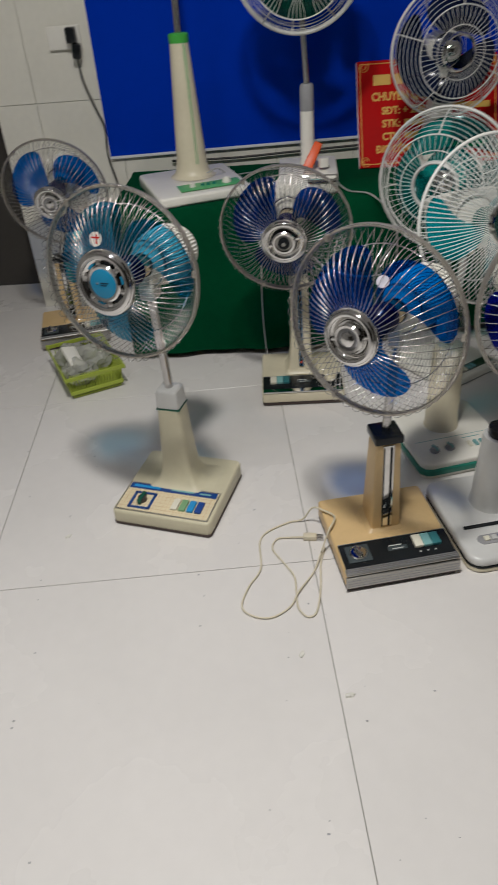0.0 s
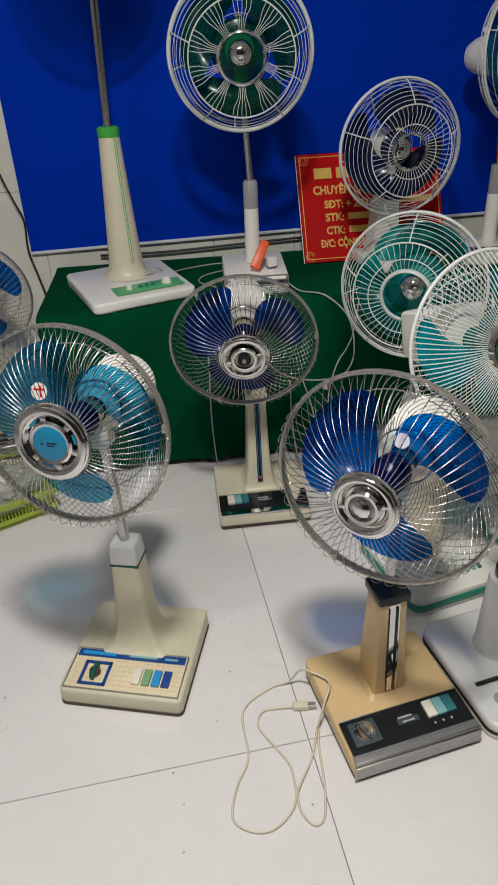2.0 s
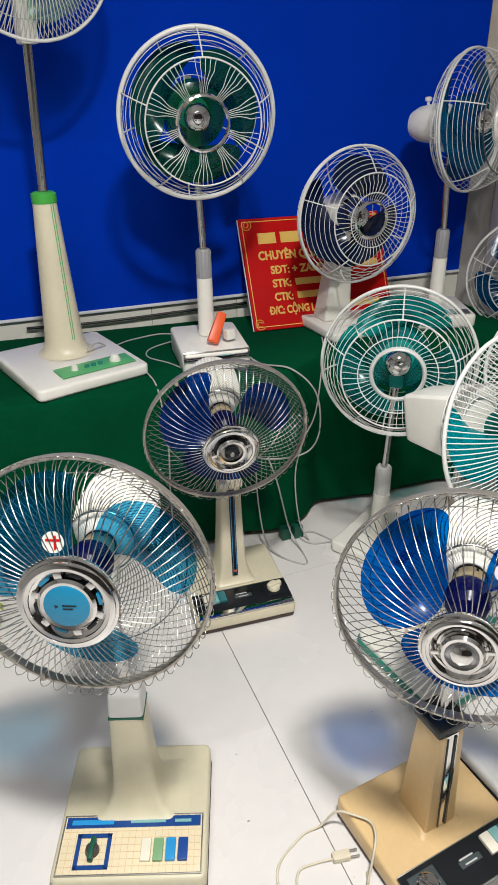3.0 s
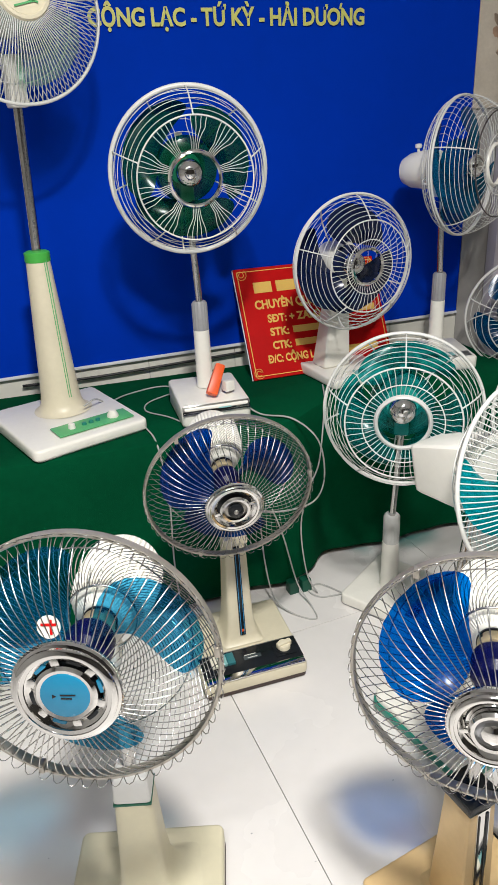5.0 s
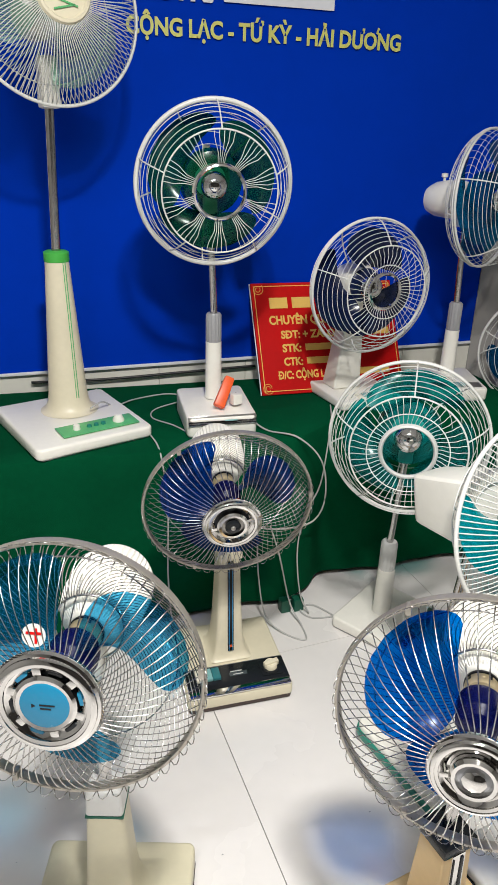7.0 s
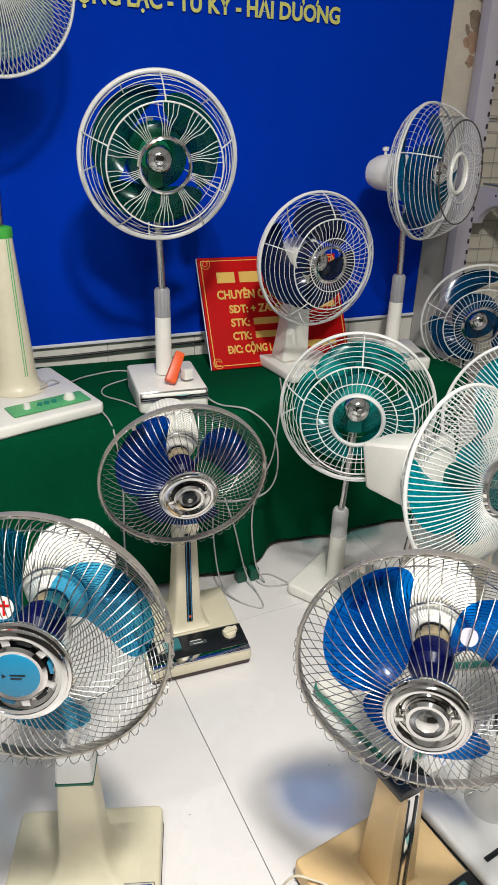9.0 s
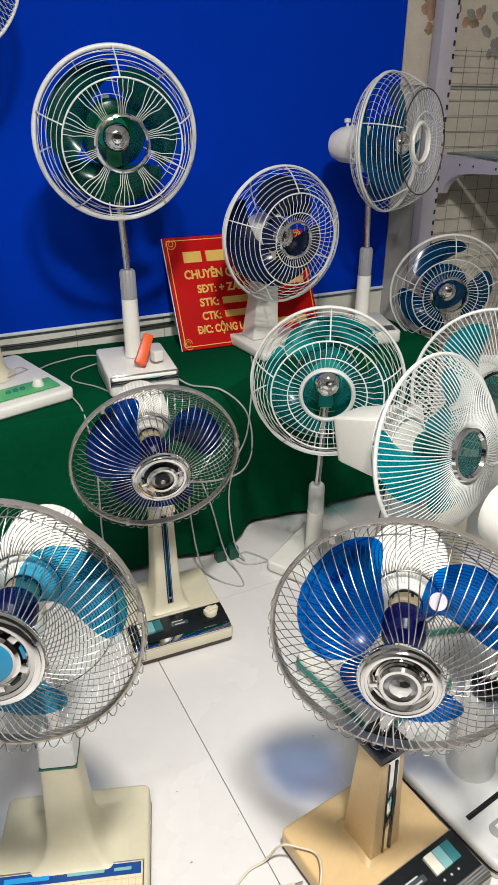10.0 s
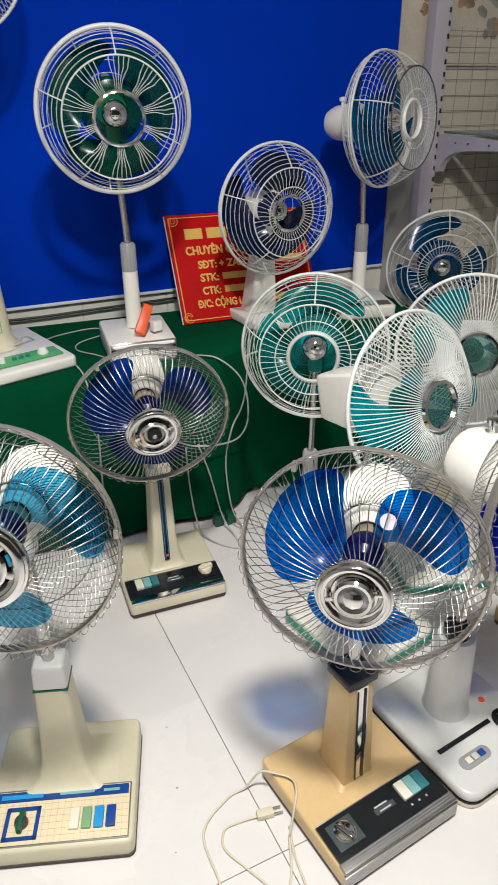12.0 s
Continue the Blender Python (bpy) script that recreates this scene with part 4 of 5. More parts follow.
feet(fan, m, 0.26, 0.29)


def green_edged_fan(x, y, yaw, C, az, el, R, turn, label):
    """The white round-cornered fan with a green edge round its base and a fine white cage."""
    fan, m = fan_root(x, y, 0, yaw, label, GROUP_FLOOR)
    part("base", slab(0.266, 0.286, 0.020, 0.030, 0.006, 6), WHITE, fan, m @ pose(0, 0, 0.030))
    part("base_skirt", slab(0.274, 0.294, 0.022, 0.032, 0.005, 6), GREEN_RIM, fan, m @ pose(0, 0, 0.012), "dark green edge band")
    part("base_foot", slab(0.264, 0.284, 0.012, 0.030, 0.002, 6), WHITE, fan, m @ pose(0, 0, 0.002))
    P = m @ pose(0, -0.085, 0.0498)
    for k in range(2):
        part("knob", lathe([(0.013, 0), (0.014, 0.003), (0.009, 0.012), (0.001, 0.013)], 24), GREY, fan, P @ pose(-0.075 + 0.045 * k, 0, 0))
        part("knob_grip", box(0.006, 0.024, 0.010, 0.002), BTN_PALE, fan, P @ pose(-0.075 + 0.045 * k, 0, 0.006, 0, 0, 15))
    button_row(fan, P, (BTN_WHITE, BTN_PALE, BTN_PALE, BTN_TEAL), 0.030, 0, 0.018, (0.010, 0.024), 0.006)
    part("panel_lettering", box(0.05, 0.003, 0.0006), BTN_PALE, fan, P @ pose(0.05, 0.035, 0))
    part("panel_line", box(0.22, 0.0015, 0.0006), BTN_PALE, fan, P @ pose(0, 0.050, 0))
    part("column", lathe([(0.050, 0.048), (0.047, 0.056), (0.043, 0.25), (0.040, 0.30), (0.034, 0.31)], 36), IVORY, fan, m @ pose(0, 0.035, 0))
    Hh = head_pose(C, az, el)
    stem(fan, m @ Vector((0, 0.035, 0.30)), Hh, 0.010, POLE_STEEL, IVORY)
    radial_cage(Hh, fan, R, WHITE_WIRE, 100, 0.066, 0.07, 0.050, LENS, swirl=0.0)
    rotor(Hh, fan, R, AQUA, turn, 3, 0.52, 0.036, DARK_TEAL, 0.008)
    motor(Hh, fan, WHITE, "box", 0.015)
    feet(fan, m, 0.26, 0.28)
    return fan


green_edged_fan(0.420, 0.470, 14, (0.440, 0.368, 0.682), 16.8, 13, 0.181, -96, "white desk fan with teal blades and a green-edged base")
green_edged_fan(0.768, 0.640, -13, (0.746, 0.580, 0.680), -28, 13, 0.180, -40, "white desk fan with pale teal blades and a green-edged base")


def stand_fan(x, y, z, yaw, C, az, el, R, body, base, column, collar, blade, label, group, turn=0, count=3, half=0.62, steep=False, rotor_y=0.042, **cage):
    """A hoop-caged fan on a pole; column and collar are (radius, top height)."""
    fan, m = fan_root(x, y, z, yaw, label, group)
    bw, bd, bh = base
    part("base", slab(bw, bd, bh, 0.014, 0.006, 4, bh * 0.25), body, fan, m @ pose(0, 0, 0.004))
    part("base_skirt", slab(bw - 0.008, bd - 0.008, 0.008, 0.012, 0.002), GREY, fan, m @ pose(0, 0, 0.001))
    P = m @ pose(0, -bd / 2 + 0.004, bh * 0.70, 66, 0, 0) if steep else m @ pose(0, -bd / 2 + 0.035, bh * 0.86, 8, 0, 0)
    panel = part("control_panel", box(bw * (0.97 if steep else 0.86), 0.027 if steep else 0.038, 0.004, 0.001), CHROME if steep else SILVER, fan, P)
    if steep:
        part("panel_line", box(bw * 0.95, 0.003, 0.001), BLACK, panel, P @ pose(0, -0.009, 0.0036))
        part("panel_label", box(bw * 0.18, 0.010, 0.001), BTN_PALE, panel, P @ pose(bw * 0.12, 0.002, 0.0036))
    else:
        button_row(panel, P @ pose(0, 0, 0.004), (BTN_WHITE, BTN_PALE, BTN_PALE), -0.02, 0, 0.020, (0.016, 0.022), 0.005)
        part("panel_slot", box(bw * 0.24, 0.020, 0.001, 0.0003), BLACK, panel, P @ pose(-bw * 0.28, 0, 0.004))
    cr, ch = column
    foot = m @ Vector((0, 0.03, 0))
    part("column", lathe([(cr * 1.12, bh), (cr, bh + 0.015), (cr * 0.94, ch)], 32), body, fan, m @ pose(0, 0.03, 0))
    gr, gh = collar
    part("collar", lathe([(gr, ch - 0.002), (gr * 1.04, ch + 0.006), (gr * 1.02, gh - 0.006), (gr * 0.8, gh)], 32, 0.0020, (ch, gh)), PALE_GREY if z == 0 else GREY, fan, m @ pose(0, 0.03, 0))
    Hh = head_pose(C, az, el)
    stem(fan, m @ Vector((0, 0.03, gh - 0.005)), Hh, 0.0100, POLE_STEEL, body, 0.07, 0.06)
    ring_cage(Hh, fan, R, WHITE_WIRE, **cage)
    rotor(Hh, fan, R, blade, turn, count, half, 0.092, blade, rotor_y, CHROME)
    motor(Hh, fan, body, "bullet", 0.04)
    return fan, m, Hh


fan_b, mb, hb = stand_fan(0.073, 1.264, TABLE_Z, -2, (0.052, 1.193, 1.198), -4, -7, 0.189, WHITE, (0.195, 0.220, 0.070), (0.0235, 0.235), (0.0215, 0.315), GREEN_CLEAR,
    "white stand fan with green see-through blades on the green cloth", GROUP_TABLE, 62, 3, 1.0, True, depth=0.095, grouped=True, inner=0.72, rim_r=0.0058, rings=5)
fan_f, mf, hf = stand_fan(0.527, 0.931, 0, 35, (0.421, 0.774, 0.670), -29, 4, 0.183, WHITE, (0.25, 0.25, 0.035), (0.026, 0.185), (0.023, 0.275), TEAL,
    "pale stand fan with teal blades and a wire hoop cage", GROUP_FLOOR, 0, 3, 0.95, depth=0.098, inner=0.70, boss=PALE_GREY)
stand_fan(0.896, 1.375, TABLE_Z, -10, (0.901, 1.315, 1.163), 29, 3, 0.190, WHITE, (0.19, 0.20, 0.050), (0.024, 0.205), (0.021, 0.295), CYAN_CLEAR,
    "white stand fan with blue-green blades turned aside", GROUP_TABLE, 25, 3, 1.02, rotor_y=0.008, depth=0.105, back=0.07, inner=0.74, rings=8, front_ring=DARK_WIRE, boss=WHITE, hub=0.056)
stand_fan(1.235, 1.420, 0, -26, (1.175, 1.310, 0.695), -26, -4, 0.190, COOL_WHITE, (0.25, 0.24, 0.05), (0.026, 0.28), (0.022, 0.37), CYAN_NAVY,
    "stand fan with deep blue rounded blades in a wide hoop cage", GROUP_FLOOR, -22, 3, 0.72, depth=0.06, inner=0.66, rings=3)
stand_fan(1.700, 1.350, 0, -45, (1.628, 1.307, 0.803), -45, 5, 0.190, COOL_WHITE, (0.25, 0.24, 0.05), (0.026, 0.36), (0.022, 0.46), NAVY,
    "stand fan with dark navy blades beside the rack", GROUP_FLOOR, 10, 3, 0.66, depth=0.06, inner=0.66)

# the white desk fan before the red sign
fan_c, m = fan, m = fan_root(0.560, 1.405, TABLE_Z, 9, "white desk fan with navy blades before the red sign", GROUP_TABLE)
part("base", slab(0.220, 0.250, 0.036, 0.012, 0.006, 4, 0.012), WHITE, fan, m @ pose(0, 0, 0.003))
part("base_skirt", slab(0.210, 0.240, 0.006, 0.010, 0.002), GREY, fan, m @ pose(0, 0, 0.001))
part("column", box(0.100, 0.080, 0.26, 0.012, (0.62, 0.6), 3, lean=-0.03), WHITE, fan, m @ pose(-0.03, 0.02, 0.034))
P = m @ pose(0, -0.09, 0.030, 6)
button_row(fan, P, (BTN_WHITE, BTN_PALE, BTN_TEAL), -0.03, 0, 0.022, (0.018, 0.024), 0.006)
H = head_pose((0.518, 1.245, 0.932), 7, 0.5)
stem(fan, m @ Vector((-0.03, -0.005, 0.28)), H, 0.014, WHITE, WHITE, 0.08, 0.06)
ring_cage(H, fan, 0.186, WHITE_WIRE, depth=0.080, inner=0.66, hub=0.050)
rotor(H, fan, 0.186, NAVY, 15, 3, 1.0, 0.060, NAVY, 0.040, CHROME)
motor(H, fan, WHITE, "bullet")

# the tall white stand fan with the green band
fan_a, m = fan, m = fan_root(-0.326, 1.300, TABLE_Z, 20, "tall white stand fan with a bright green band and panel", GROUP_TABLE)
part("base", slab(0.325, 0.345, 0.040, 0.020, 0.008, 5, 0.010), WHITE, fan, m @ pose(0, 0, 0.003))
part("base_skirt", slab(0.315, 0.335, 0.006, 0.018, 0.002), GREY, fan, m @ pose(0, 0, 0.001))
P = m @ pose(0.03, -0.105, 0.0395, 3)
panel = part("control_panel", box(0.215, 0.066, 0.003, 0.001), PANEL_GREEN, fan, P, "bright green control panel")
part("knob", lathe([(0.016, 0), (0.016, 0.004), (0.009, 0.018), (0.001, 0.019)], 24), WHITE, panel, P @ pose(0.060, 0, 0.003))
part("knob", lathe([(0.010, 0), (0.008, 0.012), (0.001, 0.013)], 20), WHITE, panel, P @ pose(-0.060, 0, 0.003))
for k in range(3):
    part("button", lathe([(0.007, 0), (0.006, 0.006), (0.001, 0.007)], 16), GREEN_RIM, panel, P @ pose(-0.025 + 0.02 * k, 0, 0.003))
part("column", lathe([(0.082, 0.040), (0.072, 0.043), (0.063, 0.052), (0.057, 0.066), (0.053, 0.090), (0.031, 0.452)], 44), IVORY, fan, m @ pose(0.016, 0.06, 0))
for dx in (0.020, 0.026):
    part("column_stripe", box(0.0018, 0.004, 0.372, 0.0005), PANEL_GREEN, fan, m @ pose(dx, 0.06 - 0.0525, 0.086, -3.4, 0, 0), "thin green stripe")
part("green_band", lathe([(0.0315, 0.450), (0.0330, 0.453), (0.0330, 0.474), (0.026, 0.478)], 44), BAND_GREEN, fan, m @ pose(0.016, 0.06, 0), "bright green band")
H = head_pose((-0.300, 1.275, 1.565), 18, 6)
stem(fan, m @ Vector((0.016, 0.06, 0.47)), H, 0.012, POLE_STEEL, WHITE, 0.075, 0.18, (0.045, 0.045, 0.11))
radial_cage(H, fan, 0.205, WHITE_WIRE, 120, 0.085, 0.07, 0.058, IVORY, IVORY, -0.2, 100)
for k in range(7):
    z = -0.030 + 0.010 * k
    part("vent_slot", box(1.5 * (0.044 ** 2 - z * z) ** 0.5, 0.002, 0.0035), PANEL_GREEN, fan, H @ pose(0, -0.0895, z, 0, 14 if k % 2 else -14, 0))
rotor(H, fan, 0.20, PALE_GREEN, 20, 3, 0.62, 0.036, PALE_GREEN)
motor(H, fan, WHITE, "bullet")

# the small pale fan beside the rack
fan, m = fan_root(1.50, 1.06, 0, -40, "small pale blue-grey fan with a fine wire cage", GROUP_FLOOR)
part("base", slab(0.22, 0.22, 0.04, 0.03, 0.008, 5), COOL_WHITE, fan, m @ pose(0, 0, 0.003))
part("column", lathe([(0.045, 0.04), (0.035, 0.10), (0.030, 0.42)], 32), COOL_WHITE, fan, m @ pose(0, 0.02, 0))
H = head_pose((1.43, 0.985, 0.700), -40, 5)
stem(fan, m @ Vector((0, 0.02, 0.41)), H, 0.012, POLE_STEEL, COOL_WHITE)
radial_cage(H, fan, 0.150, COOL_WHITE, 90, 0.07, 0.06, 0.045, SMOKE, COOL_WHITE)
rotor(H, fan, 0.15, SMOKE, 30, 3, 0.6, 0.034, SMOKE)
motor(H, fan, COOL_WHITE, "bullet")

# ---- small things ----
# orange power block on the base of the white stand fan
strip = root("power_block", pose(0.080, 1.205, TABLE_Z + 0.072), "orange power block with white sockets lying on the fan base", "power strip")
SP = pose(0.066, 1.196, TABLE_Z + 0.074, -34, 24, -14)
part("shell", box(0.032, 0.026, 0.092, 0.006, (0.85, 0.9)), ORANGE, strip, SP)
part("socket", box(0.030, 0.022, 0.030, 0.004), WHITE, strip, pose(0.122, 1.216, TABLE_Z + 0.072, 0, 0, 20))

basket = root("plastic_basket", pose(-0.75, 1.0, 0, 0, 0, 27), "yellow-green plastic basket filled with bags of spare parts", "basket")
BM_ = pose(-0.75, 0.985, 0, 0, 0, 27)
part("floor_panel", box(0.17, 0.26, 0.006, 0.002), BASKET, basket, BM_ @ pose(0, 0, 0.004))
for sx, sy in ((-1, 0), (1, 0), (0, -1), (0, 1)):
    ln = 0.30 if sx else 0.20
    for k in range(int(ln / 0.012)):
        off = -ln / 2 + 0.006 + 0.012 * k
        px, py = (sx * 0.085, off * 0.88) if sx else (off * 0.86, sy * 0.13)
        part("slat", box(0.0045 if not sx else 0.003, 0.003 if not sx else 0.0045, 0.078), BASKET, basket, BM_ @ pose(px, py, 0.006, -10 * (-sy), 10 * sx, 0))
    rail = box(0.006 if sx else 0.214, 0.314 if sx else 0.006, 0.014, 0.002)
    part("top_rail", rail, BASKET, basket, BM_ @ pose(sx * 0.102, sy * 0.148, 0.078))
    rail = box(0.004 if sx else 0.186, 0.280 if sx else 0.004, 0.014, 0.001)
    part("side_band", rail, BASKET, basket, BM_ @ pose(sx * 0.0905, sy * 0.136, 0.018, 8 * sy, 8 * sx, 0))


def crumpled(sx, sy, sz, seed):
    bm = bmesh.new()
    bmesh.ops.create_icosphere(bm, subdivisions=4, radius=1)
    for v in bm.verts:
        d = 1 + 0.35 * noise.noise(v.co * 1.7 + Vector((seed, 0, 0))) + 0.16 * noise.noise(v.co * 5 + Vector((0, seed, 0)))
        v.co = Vector((v.co.x * sx * d, v.co.y * sy * d, max(-sz * 0.6, v.co.z * sz * d)))
    return bm


for x, y, z, s, seed, mat in ((-0.035, -0.06, 0.060, 0.055, 1, BAG), (0.035, 0.02, 0.064, 0.058, 4, BAG), (-0.03, 0.085, 0.058, 0.052, 7, BAG)):
    thing("plastic_bag", crumpled(s, s * 1.1, s * 0.8, seed), mat, BM_ @ pose(x, y, z, 0, 0, seed * 30), "crumpled clear plastic bag lying in the basket", "bag", "bags in the basket")
thing("plastic_offcut", box(0.05, 0.10, 0.012, 0.004), WHITE, BM_ @ pose(-0.045, -0.02, 0.10, 20, 15, 10), "white plastic offcut lying in the basket", "offcut")

# cream cord with plug beside the tan fan
cord("power_cord", [(0.030, 0.028, 0.010), (0.050, 0.050, 0.062), (0.064, 0.075, 0.068), (0.066, 0.100, 0.064), (0.044, 0.120, 0.064), (0.016, 0.140, 0.058), (-0.010, 0.152, 0.010), (-0.052, 0.146, 0.004), (-0.116, 0.095, 0.004), (-0.117, -0.011, 0.004), (-0.145, -0.070, 0.004), (-0.159, -0.128, 0.004), (-0.133, -0.157, 0.004), (-0.091, -0.162, 0.004), (-0.050, -0.133, 0.004), (-0.029, -0.091, 0.007), (0.008, -0.030, 0.004), (0.030, 0.028, 0.010)], 0.0023, CORD_CREAM, "cream flat power cord coiled loosely on the floor tiles", owner=fan_tan)
cord("power_cord", [(-0.008, 0.089, 0.006), (-0.042, 0.092, 0.004), (-0.076, 0.088, 0.004), (-0.088, 0.054, 0.004), (-0.062, 0.005, 0.004), (-0.038, -0.041, 0.004), (-0.035, -0.090, 0.004), (-0.032, -0.136, 0.004), (-0.013, -0.163, 0.004), (0.008, -0.150, 0.004), (0.021, -0.084, 0.004), (0.027, -0.002, 0.004), (0.040, 0.050, 0.004)], 0.0023, CORD_CREAM, "cream flat power cord looped on the floor tiles", owner=fan_tan)
plug = part("plug", box(0.034, 0.018, 0.014, 0.004), CORD_CREAM, fan_tan, pose(0.006, 0.088, 0.001, 0, 0, -6), "cream two-pin plug")
for k in (-1, 1):
    part("pin", box(0.016, 0.0015, 0.006), SILVER, plug, pose(0.031, 0.086 + 0.006 * k, 0.005, 0, 0, -6))

random.seed(11)
bm = bmesh.new()
for k in range(60):
    x, y = random.uniform(-0.9, 0.5), random.uniform(-0.75, 0.55)
    r = random.uniform(0.0006, 0.0022)
    res = bmesh.ops.create_icosphere(bm, subdivisions=1, radius=r, matrix=Matrix.Translation((x, y, 0.0004)) @ Matrix.Diagonal((1.6, 1, 0.35, 1)))
thing("floor_dust", bm, GREY, pose(0, 0, 0), "scattered specks of dust on the pale tiles", "dust", kind="stuff")
for x, y, a in ((-0.43, 0.36, 20), (-0.03, -0.26, 70), (0.06, -0.36, 10), (-0.62, 0.13, 40)):
    thing("paper_scrap", crumpled(0.009, 0.005, 0.003, a), PAPER, pose(x, y, 0.0015, 0, 0, a), "tiny white paper scrap lying on the floor tiles", "scrap", "scraps on the floor")

# cords on the table and behind the fans
Z = TABLE_Z + 0.004
cord("power_cord", [(-0.275, 1.30, Z + 0.055), (-0.24, 1.33, Z + 0.06), (-0.20, 1.40, Z + 0.02), (-0.13, 1.50, Z), (-0.03, 1.53, Z), (0.03, 1.50, Z), (0.06, 1.47, Z)], 0.0024, CORD_GREY, "grey power cord trailing over the green cloth", owner=fan_a)
cord("power_cord", [(-0.14, 1.24, Z + 0.03), (-0.125, 1.20, Z + 0.004), (-0.115, 1.13, Z), (-0.11, 1.088, Z - 0.03), (-0.10, 1.072, 0.40), (-0.105, 1.07, 0.20), (-0.10, 1.06, 0.05), (-0.09, 1.03, 0.003)], 0.0024, CORD_GREY, "grey power cord hanging down the green cloth", owner=fan_a)
cord("power_cord", [(0.02, 1.46, Z), (-0.08, 1.40, Z), (-0.10, 1.33, Z), (-0.05, 1.26, Z), (-0.02, 1.20, Z)], 0.0022, CORD_GREY, "grey power cord curled on the green cloth", owner=fan_b)
cord("power_cord", [(0.13, 1.25, Z + 0.09), (0.16, 1.22, Z + 0.03), (0.20, 1.17, Z), (0.27, 1.10, Z), (0.34, 1.085, 0.48), (0.36, 1.09, 0.36), (0.32, 1.07, 0.30), (0.22, 1.03, 0.31), (0.12, 0.98, 0.36), (0.04, 0.93, 0.45)], 0.0026, CORD_GREY, "grey power cord hanging in a loop before the cloth", owner=fan_b)
cord("power_cord", [(0.445, 1.30, Z + 0.01), (0.425, 1.24, Z), (0.40, 1.18, Z - 0.004), (0.37, 1.14, 0.42), (0.34, 1.10, 0.38), (0.30, 1.075, 0.33), (0.275, 1.066, 0.22), (0.285, 1.05, 0.07), (0.31, 1.03, 0.004)], 0.0024, CORD_GREY, "grey power cord hanging over the edge of the table", owner=fan_c)
cord("power_cord", [(0.15, 1.065, 0.30), (0.155, 1.055, 0.15), (0.17, 1.02, 0.03), (0.21, 0.96, 0.004), (0.26, 0.92, 0.004), (0.27, 0.98, 0.004), (0.25, 1.04, 0.05), (0.22, 1.065, 0.2), (0.19, 1.07, 0.30)], 0.0024, CORD_GREY, "grey power cord drooping to the floor behind the fan", owner=fan_ivory)
cord("power_cord", [(0.41, 0.99, 0.02), (0.36, 1.0, 0.004), (0.31, 1.01, 0.004), (0.29, 1.05, 0.004), (0.33, 1.07, 0.004), (0.37, 1.02, 0.004), (0.40, 0.95, 0.004)], 0.0024, CORD_GREY, "grey power cord curled on the floor beside the cloth", owner=fan_f)

# socket and black cable on the tiled wall
outlet = root("wall_socket", pose(-0.76, WALL_Y - 0.012, 1.02), "white wall socket with a black plug", "socket")
part("cover", box(0.12, 0.012, 0.075, 0.004), WHITE, outlet, pose(-0.775, WALL_Y - 0.010, 0.985))
part("plug_body", box(0.035, 0.04, 0.05, 0.008), BLACK, outlet, pose(-0.742, WALL_Y - 0.036, 1.005))
part("plug_body", box(0.030, 0.035, 0.05, 0.008), BLACK, outlet, pose(-0.735, WALL_Y - 0.034, 0.955, 0, 8, 0))
cord("black_cable_and_gap", [(-0.735, WALL_Y - 0.035, 0.96), (-0.728, WALL_Y - 0.03, 0.88), (-0.70, WALL_Y - 0.02, 0.78), (-0.682, WALL_Y - 0.02, 0.72), (-0.688, WALL_Y - 0.02, 0.62), (-0.670, WALL_Y - 0.02, 0.52), (-0.655, WALL_Y - 0.02, 0.40), (-0.66, WALL_Y - 0.03, 0.1), (-0.66, WALL_Y - 0.05, 0.004)], 0.0035, CORD_AND_GAP_BLACK, "black cable running down the tiled wall")
# thin black tube drawn in place of the shaded gap below the banner
cord("black_cable_and_gap", [(0.30, WALL_Y - 0.02, 0.596), (0.05, WALL_Y - 0.02, 0.588), (-0.20, WALL_Y - 0.02, 0.580), (-0.44, WALL_Y - 0.02, 0.583)], 0.0045, CORD_AND_GAP_BLACK, "black strip standing in for the dark gap under the banner")

# ---- rack by the wall ----
RX = 1.262
wall_box("wall_panel", 1.145, 2.60, WALL_Y - 0.006, WALL_Y - 0.002, 0.0, 1.32, PANEL_GREY, "plain grey wall panel beside the banner")
rack = root("display_rack", pose(RX, 1.60, 0), "lilac-grey slotted metal rack with wire mesh back and blue shelf", "rack")
for x in (RX, RX + 1.0):
    up = part("upright", box(0.062, 0.05, 2.3, 0.004), RACK, rack, pose(x, 1.60, 0))
    for k in range(48):
        part("slot", box(0.007, 0.003, 0.015), RACK_SLOT, up, pose(x + 0.024, 1.5745, 0.30 + 0.038 * k))
part("back_sheet", box(0.94, 0.008, 1.06, 0.002), MESH_BACK, rack, pose(RX + 0.50, 1.632, 0.25))
w = Wires()
for k in range(15):
    w.add([(RX + 0.05 + 0.064 * k, 1.622, 0.26), (RX + 0.05 + 0.064 * k, 1.622, 1.44)], 0.0012, 4, False, lambda p: Vector((0, 1, 0)))
for k in range(24):
    w.add([(RX + 0.035, 1.6195, 0.28 + 0.05 * k), (RX + 0.965, 1.6195, 0.28 + 0.05 * k)], 0.0012, 4, False, lambda p: Vector((0, 1, 0)))
link_mesh("mesh_back", w.mesh("mesh_back"), MESH_WIRE, rack, pose(0, 0, 0))


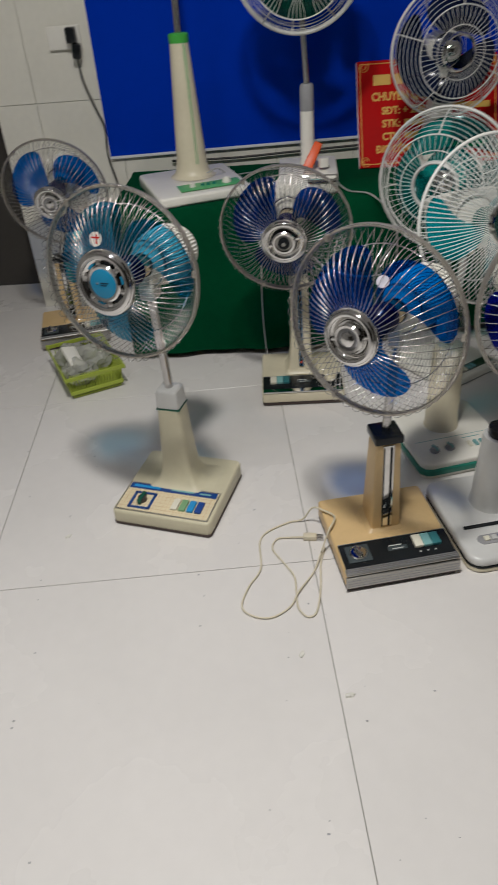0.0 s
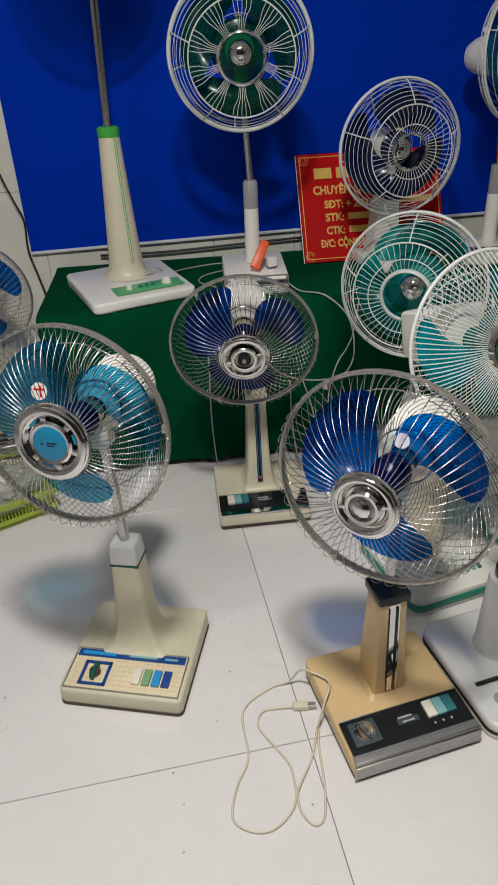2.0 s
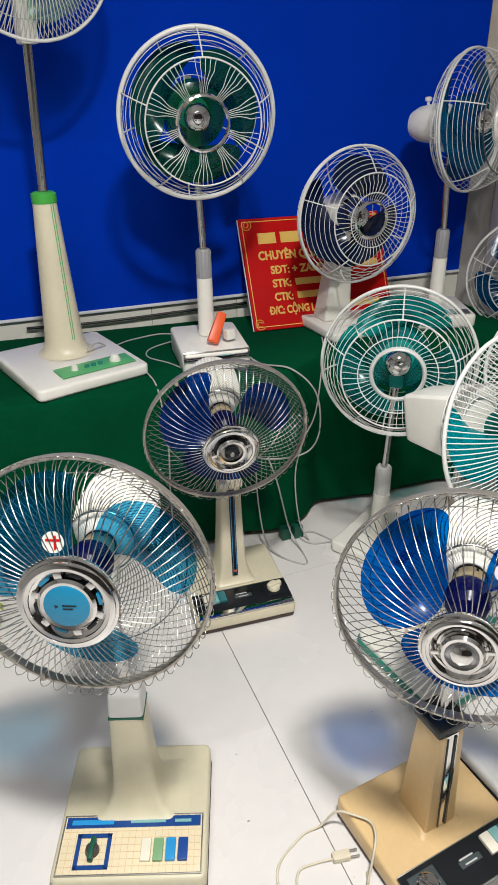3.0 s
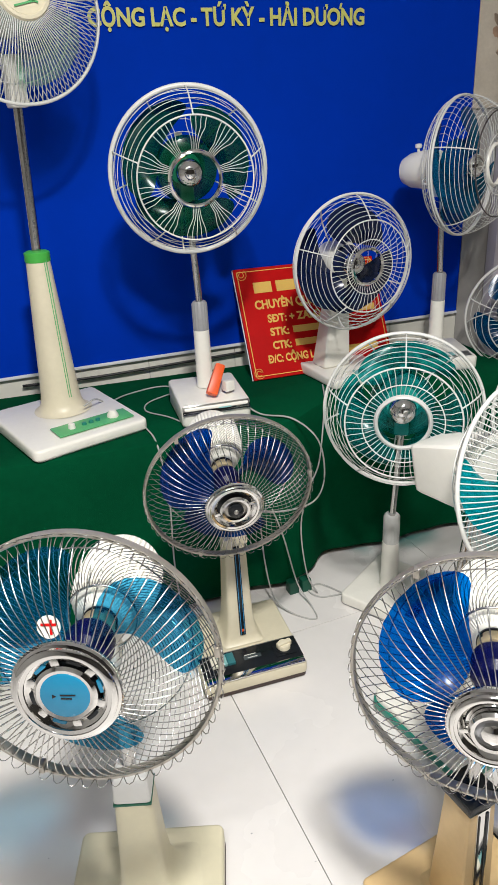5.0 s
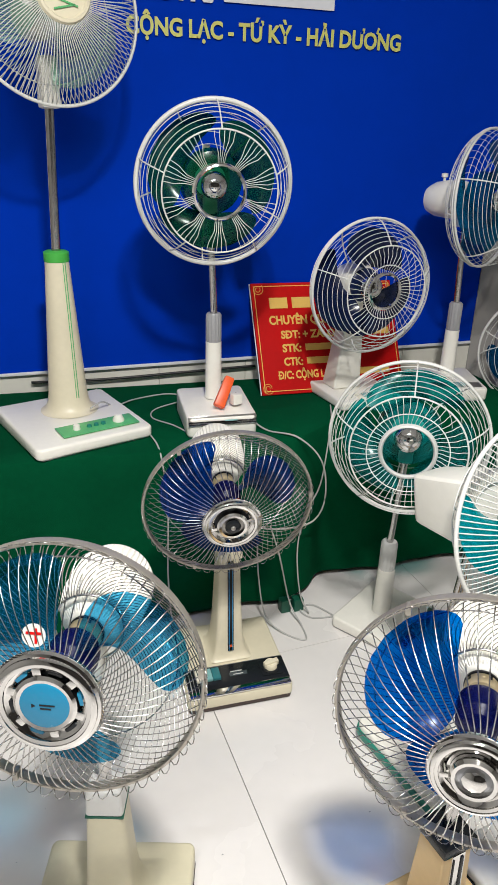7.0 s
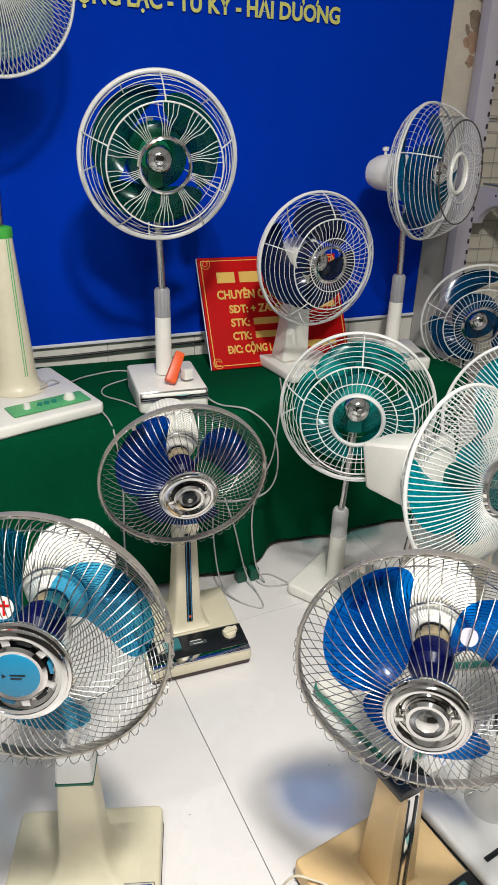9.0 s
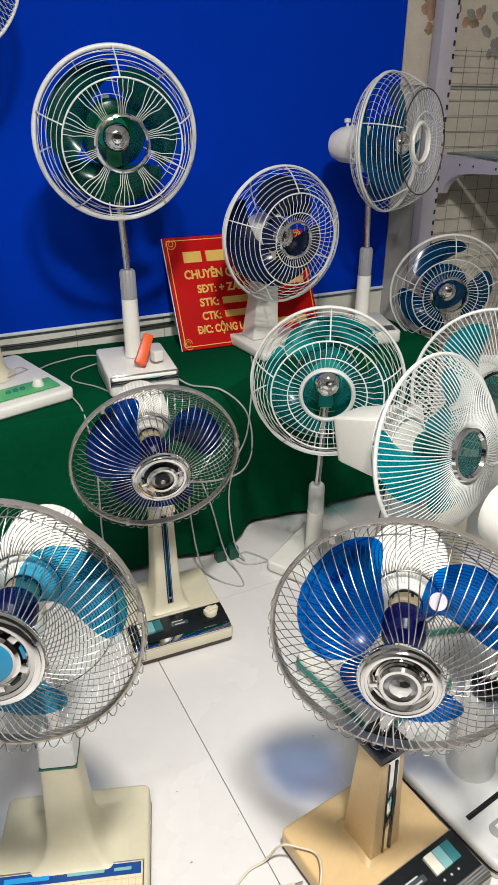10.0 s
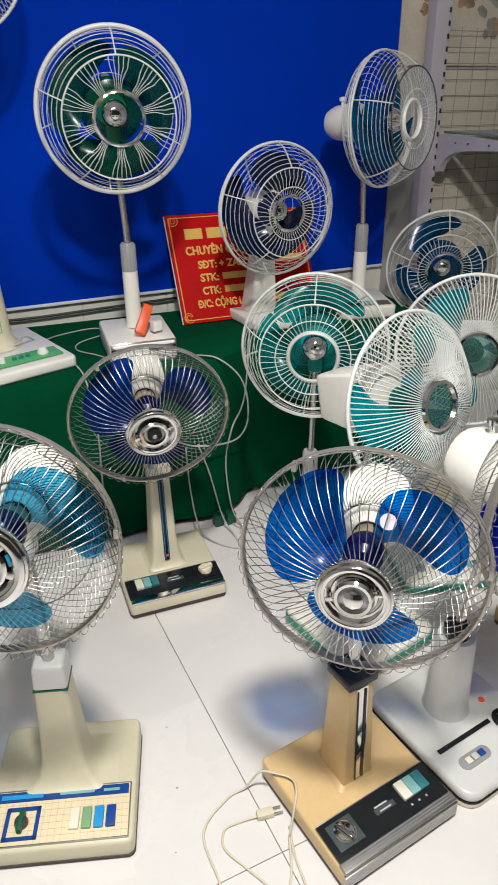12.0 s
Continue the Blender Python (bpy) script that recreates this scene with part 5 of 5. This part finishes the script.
def bracket():
    """A shelf bracket: a bar with a curved root, cut from sheet metal."""
    line = [(1.578, 1.106), (1.40, 1.104), (1.238, 1.096), (1.232, 1.086), (1.238, 1.068), (1.42, 1.058), (1.47, 1.050), (1.51, 1.034), (1.54, 1.008), (1.552, 0.982), (1.578, 0.980)]
    bm = bmesh.new()
    a = [bm.verts.new((-0.013, y, z)) for y, z in line]
    b = [bm.verts.new((0.013, y, z)) for y, z in line]
    bm.faces.new(a)
    bm.faces.new(b[::-1])
    for k in range(len(line)):
        bm.faces.new((a[k], b[k], b[(k + 1) % len(line)], a[(k + 1) % len(line)]))
    bmesh.ops.recalc_face_normals(bm, faces=bm.faces)
    return bm


for x in (RX + 0.040, RX + 1.0):
    arm = part("shelf_bracket", bracket(), RACK, rack, pose(x, 0, 0))
    for y in (1.29, 1.40, 1.47):
        part("rivet", lathe([(0.004, 0), (0.003, 0.002), (0.001, 0.0025)], 10), RACK_SLOT, arm, pose(x - 0.013, y, 1.082, 0, -90, 0))
part("shelf", box(0.93, 0.34, 0.008, 0.002), SHELF_TOP, rack, pose(RX + 0.525, 1.42, 1.107))
part("shelf_edge", box(0.93, 0.012, 0.036, 0.003), SHELF_BLUE, rack, pose(RX + 0.527, 1.242, 1.074), "bright blue shelf edge")
thing("printed_panel", box(1.46, 0.006, 1.0, 0.001), PRINT_B, pose(RX + 0.61, 1.652, 1.325), "sand-coloured panel printed with shells and stones", "panel", kind="structure")
PRINTS = (PRINT_A, PRINT_C, PRINT_D)
for k in range(46):
    random.seed(k + 40)
    x, z = RX - 0.09 + random.random() * 0.85, 1.345 + random.random() * 0.34
    r = 0.018 + 0.026 * random.random() ** 1.5
    lobes, ph = random.choice((3, 5, 7)), random.random() * 6
    bm = bmesh.new()
    rim = []
    for i in range(28):
        t = 2 * math.pi * i / 28
        rr = r * (0.82 + 0.06 * math.cos(lobes * t + ph) + 0.10 * math.sin(2 * t + ph) + 0.05 * math.sin(11 * t))
        rim.append(bm.verts.new((rr * math.cos(t), rr * math.sin(t), 0)))
    top = bm.verts.new((0, 0, 0.0016))
    for i in range(28):
        bm.faces.new((rim[i], rim[(i + 1) % 28], top))
    bm.faces.new(rim[::-1])
    thing("printed_shell", bm, PRINTS[k % 3], pose(x, 1.6488 - 0.0004 * (k % 4), z, 90, random.random() * 90, 0) @ Matrix.Diagonal((1, 0.5 + 0.5 * random.random(), 1, 1)), "brown shell printed on the panel", "print", "printed shells", "structure")
carton = root("tall_carton", pose(RX + 0.335, 1.40, 1.1155), "tall dull brown carton with a purple top on the shelf", "carton")
part("body", box(0.064, 0.064, 0.270, 0.003), CARTON, carton, pose(RX + 0.335, 1.40, 1.1155, 0, 0, 8))
part("purple_top", box(0.066, 0.066, 0.10, 0.003), PURPLE, carton, pose(RX + 0.335, 1.40, 1.3860, 0, 0, 8))
thing("flat_tray", slab(0.24, 0.15, 0.016, 0.03, 0.005), GREY, pose(RX + 0.275, 1.325, 1.1155, 0, 0, 12), "flat dark grey tray lying on the shelf", "tray")
thing("flat_cover", slab(0.17, 0.10, 0.014, 0.03, 0.005), PALE_GREY, pose(RX + 0.26, 1.315, 1.132, 0, 0, 18), "flat pale cover lying on the tray", "cover")
thing("dark_pouch", slab(0.20, 0.12, 0.020, 0.03, 0.007), BROWN, pose(RX + 0.45, 1.325, 1.1155, 0, 0, -6), "flat dark brown pouch lying on the shelf", "pouch")

# ---- tiles, last ----
tile_mesh = {}


def tile(parent, name, sx, sy, sz, mat, m):
    key = (round(sx, 4), round(sy, 4), round(sz, 4), mat.name)
    if key not in tile_mesh:
        bm = box(sx, sy, sz, 0.0004, seg=1)
        me = bpy.data.meshes.new(name)
        bm.to_mesh(me)
        bm.free()
        me.materials.append(mat)
        tile_mesh[key] = me
    ob = new(name, tile_mesh[key])
    ob.parent = parent
    ob.matrix_basis = full(parent).inverted() @ m
    return ob


GAP = 0.0019
T = pose(0.009, 0.012, 0, 0, 0, TILE_TURN)
for i in range(-4, 4):
    for j in range(-5, 4):
        c = T @ Vector(((i + 0.5) * TILE_X, (j + 0.5) * TILE_Y, 0))
        if -3.4 < c.x < 3.2 and -4.2 < c.y < 3.2:
            tile(floor, "tile", TILE_X - GAP, TILE_Y - GAP, 0.0065, FLOOR_TILE, Matrix.Translation((c.x, c.y, -0.0065)) @ pose(0, 0, 0, 0, 0, TILE_TURN))
for i in range(-1, 9):
    for j in range(0, 5):
        x0, x1 = max(-1.09, -0.93 + 0.30 * (i - 0)), min(2.80, -0.93 + 0.30 * (i + 1))
        if i == -1:
            x0 = -1.09
        if x1 - x0 > 0.02:
            z0 = 0.215 + 0.60 * (j - 1) if j else 0.0
            z1 = 0.215 + 0.60 * j
            tile(wall_north, "tile", x1 - x0 - 0.002, 0.006, z1 - z0 - 0.002, TILE_WALL, pose((x0 + x1) / 2, WALL_Y + 0.003, z0 + 0.001))
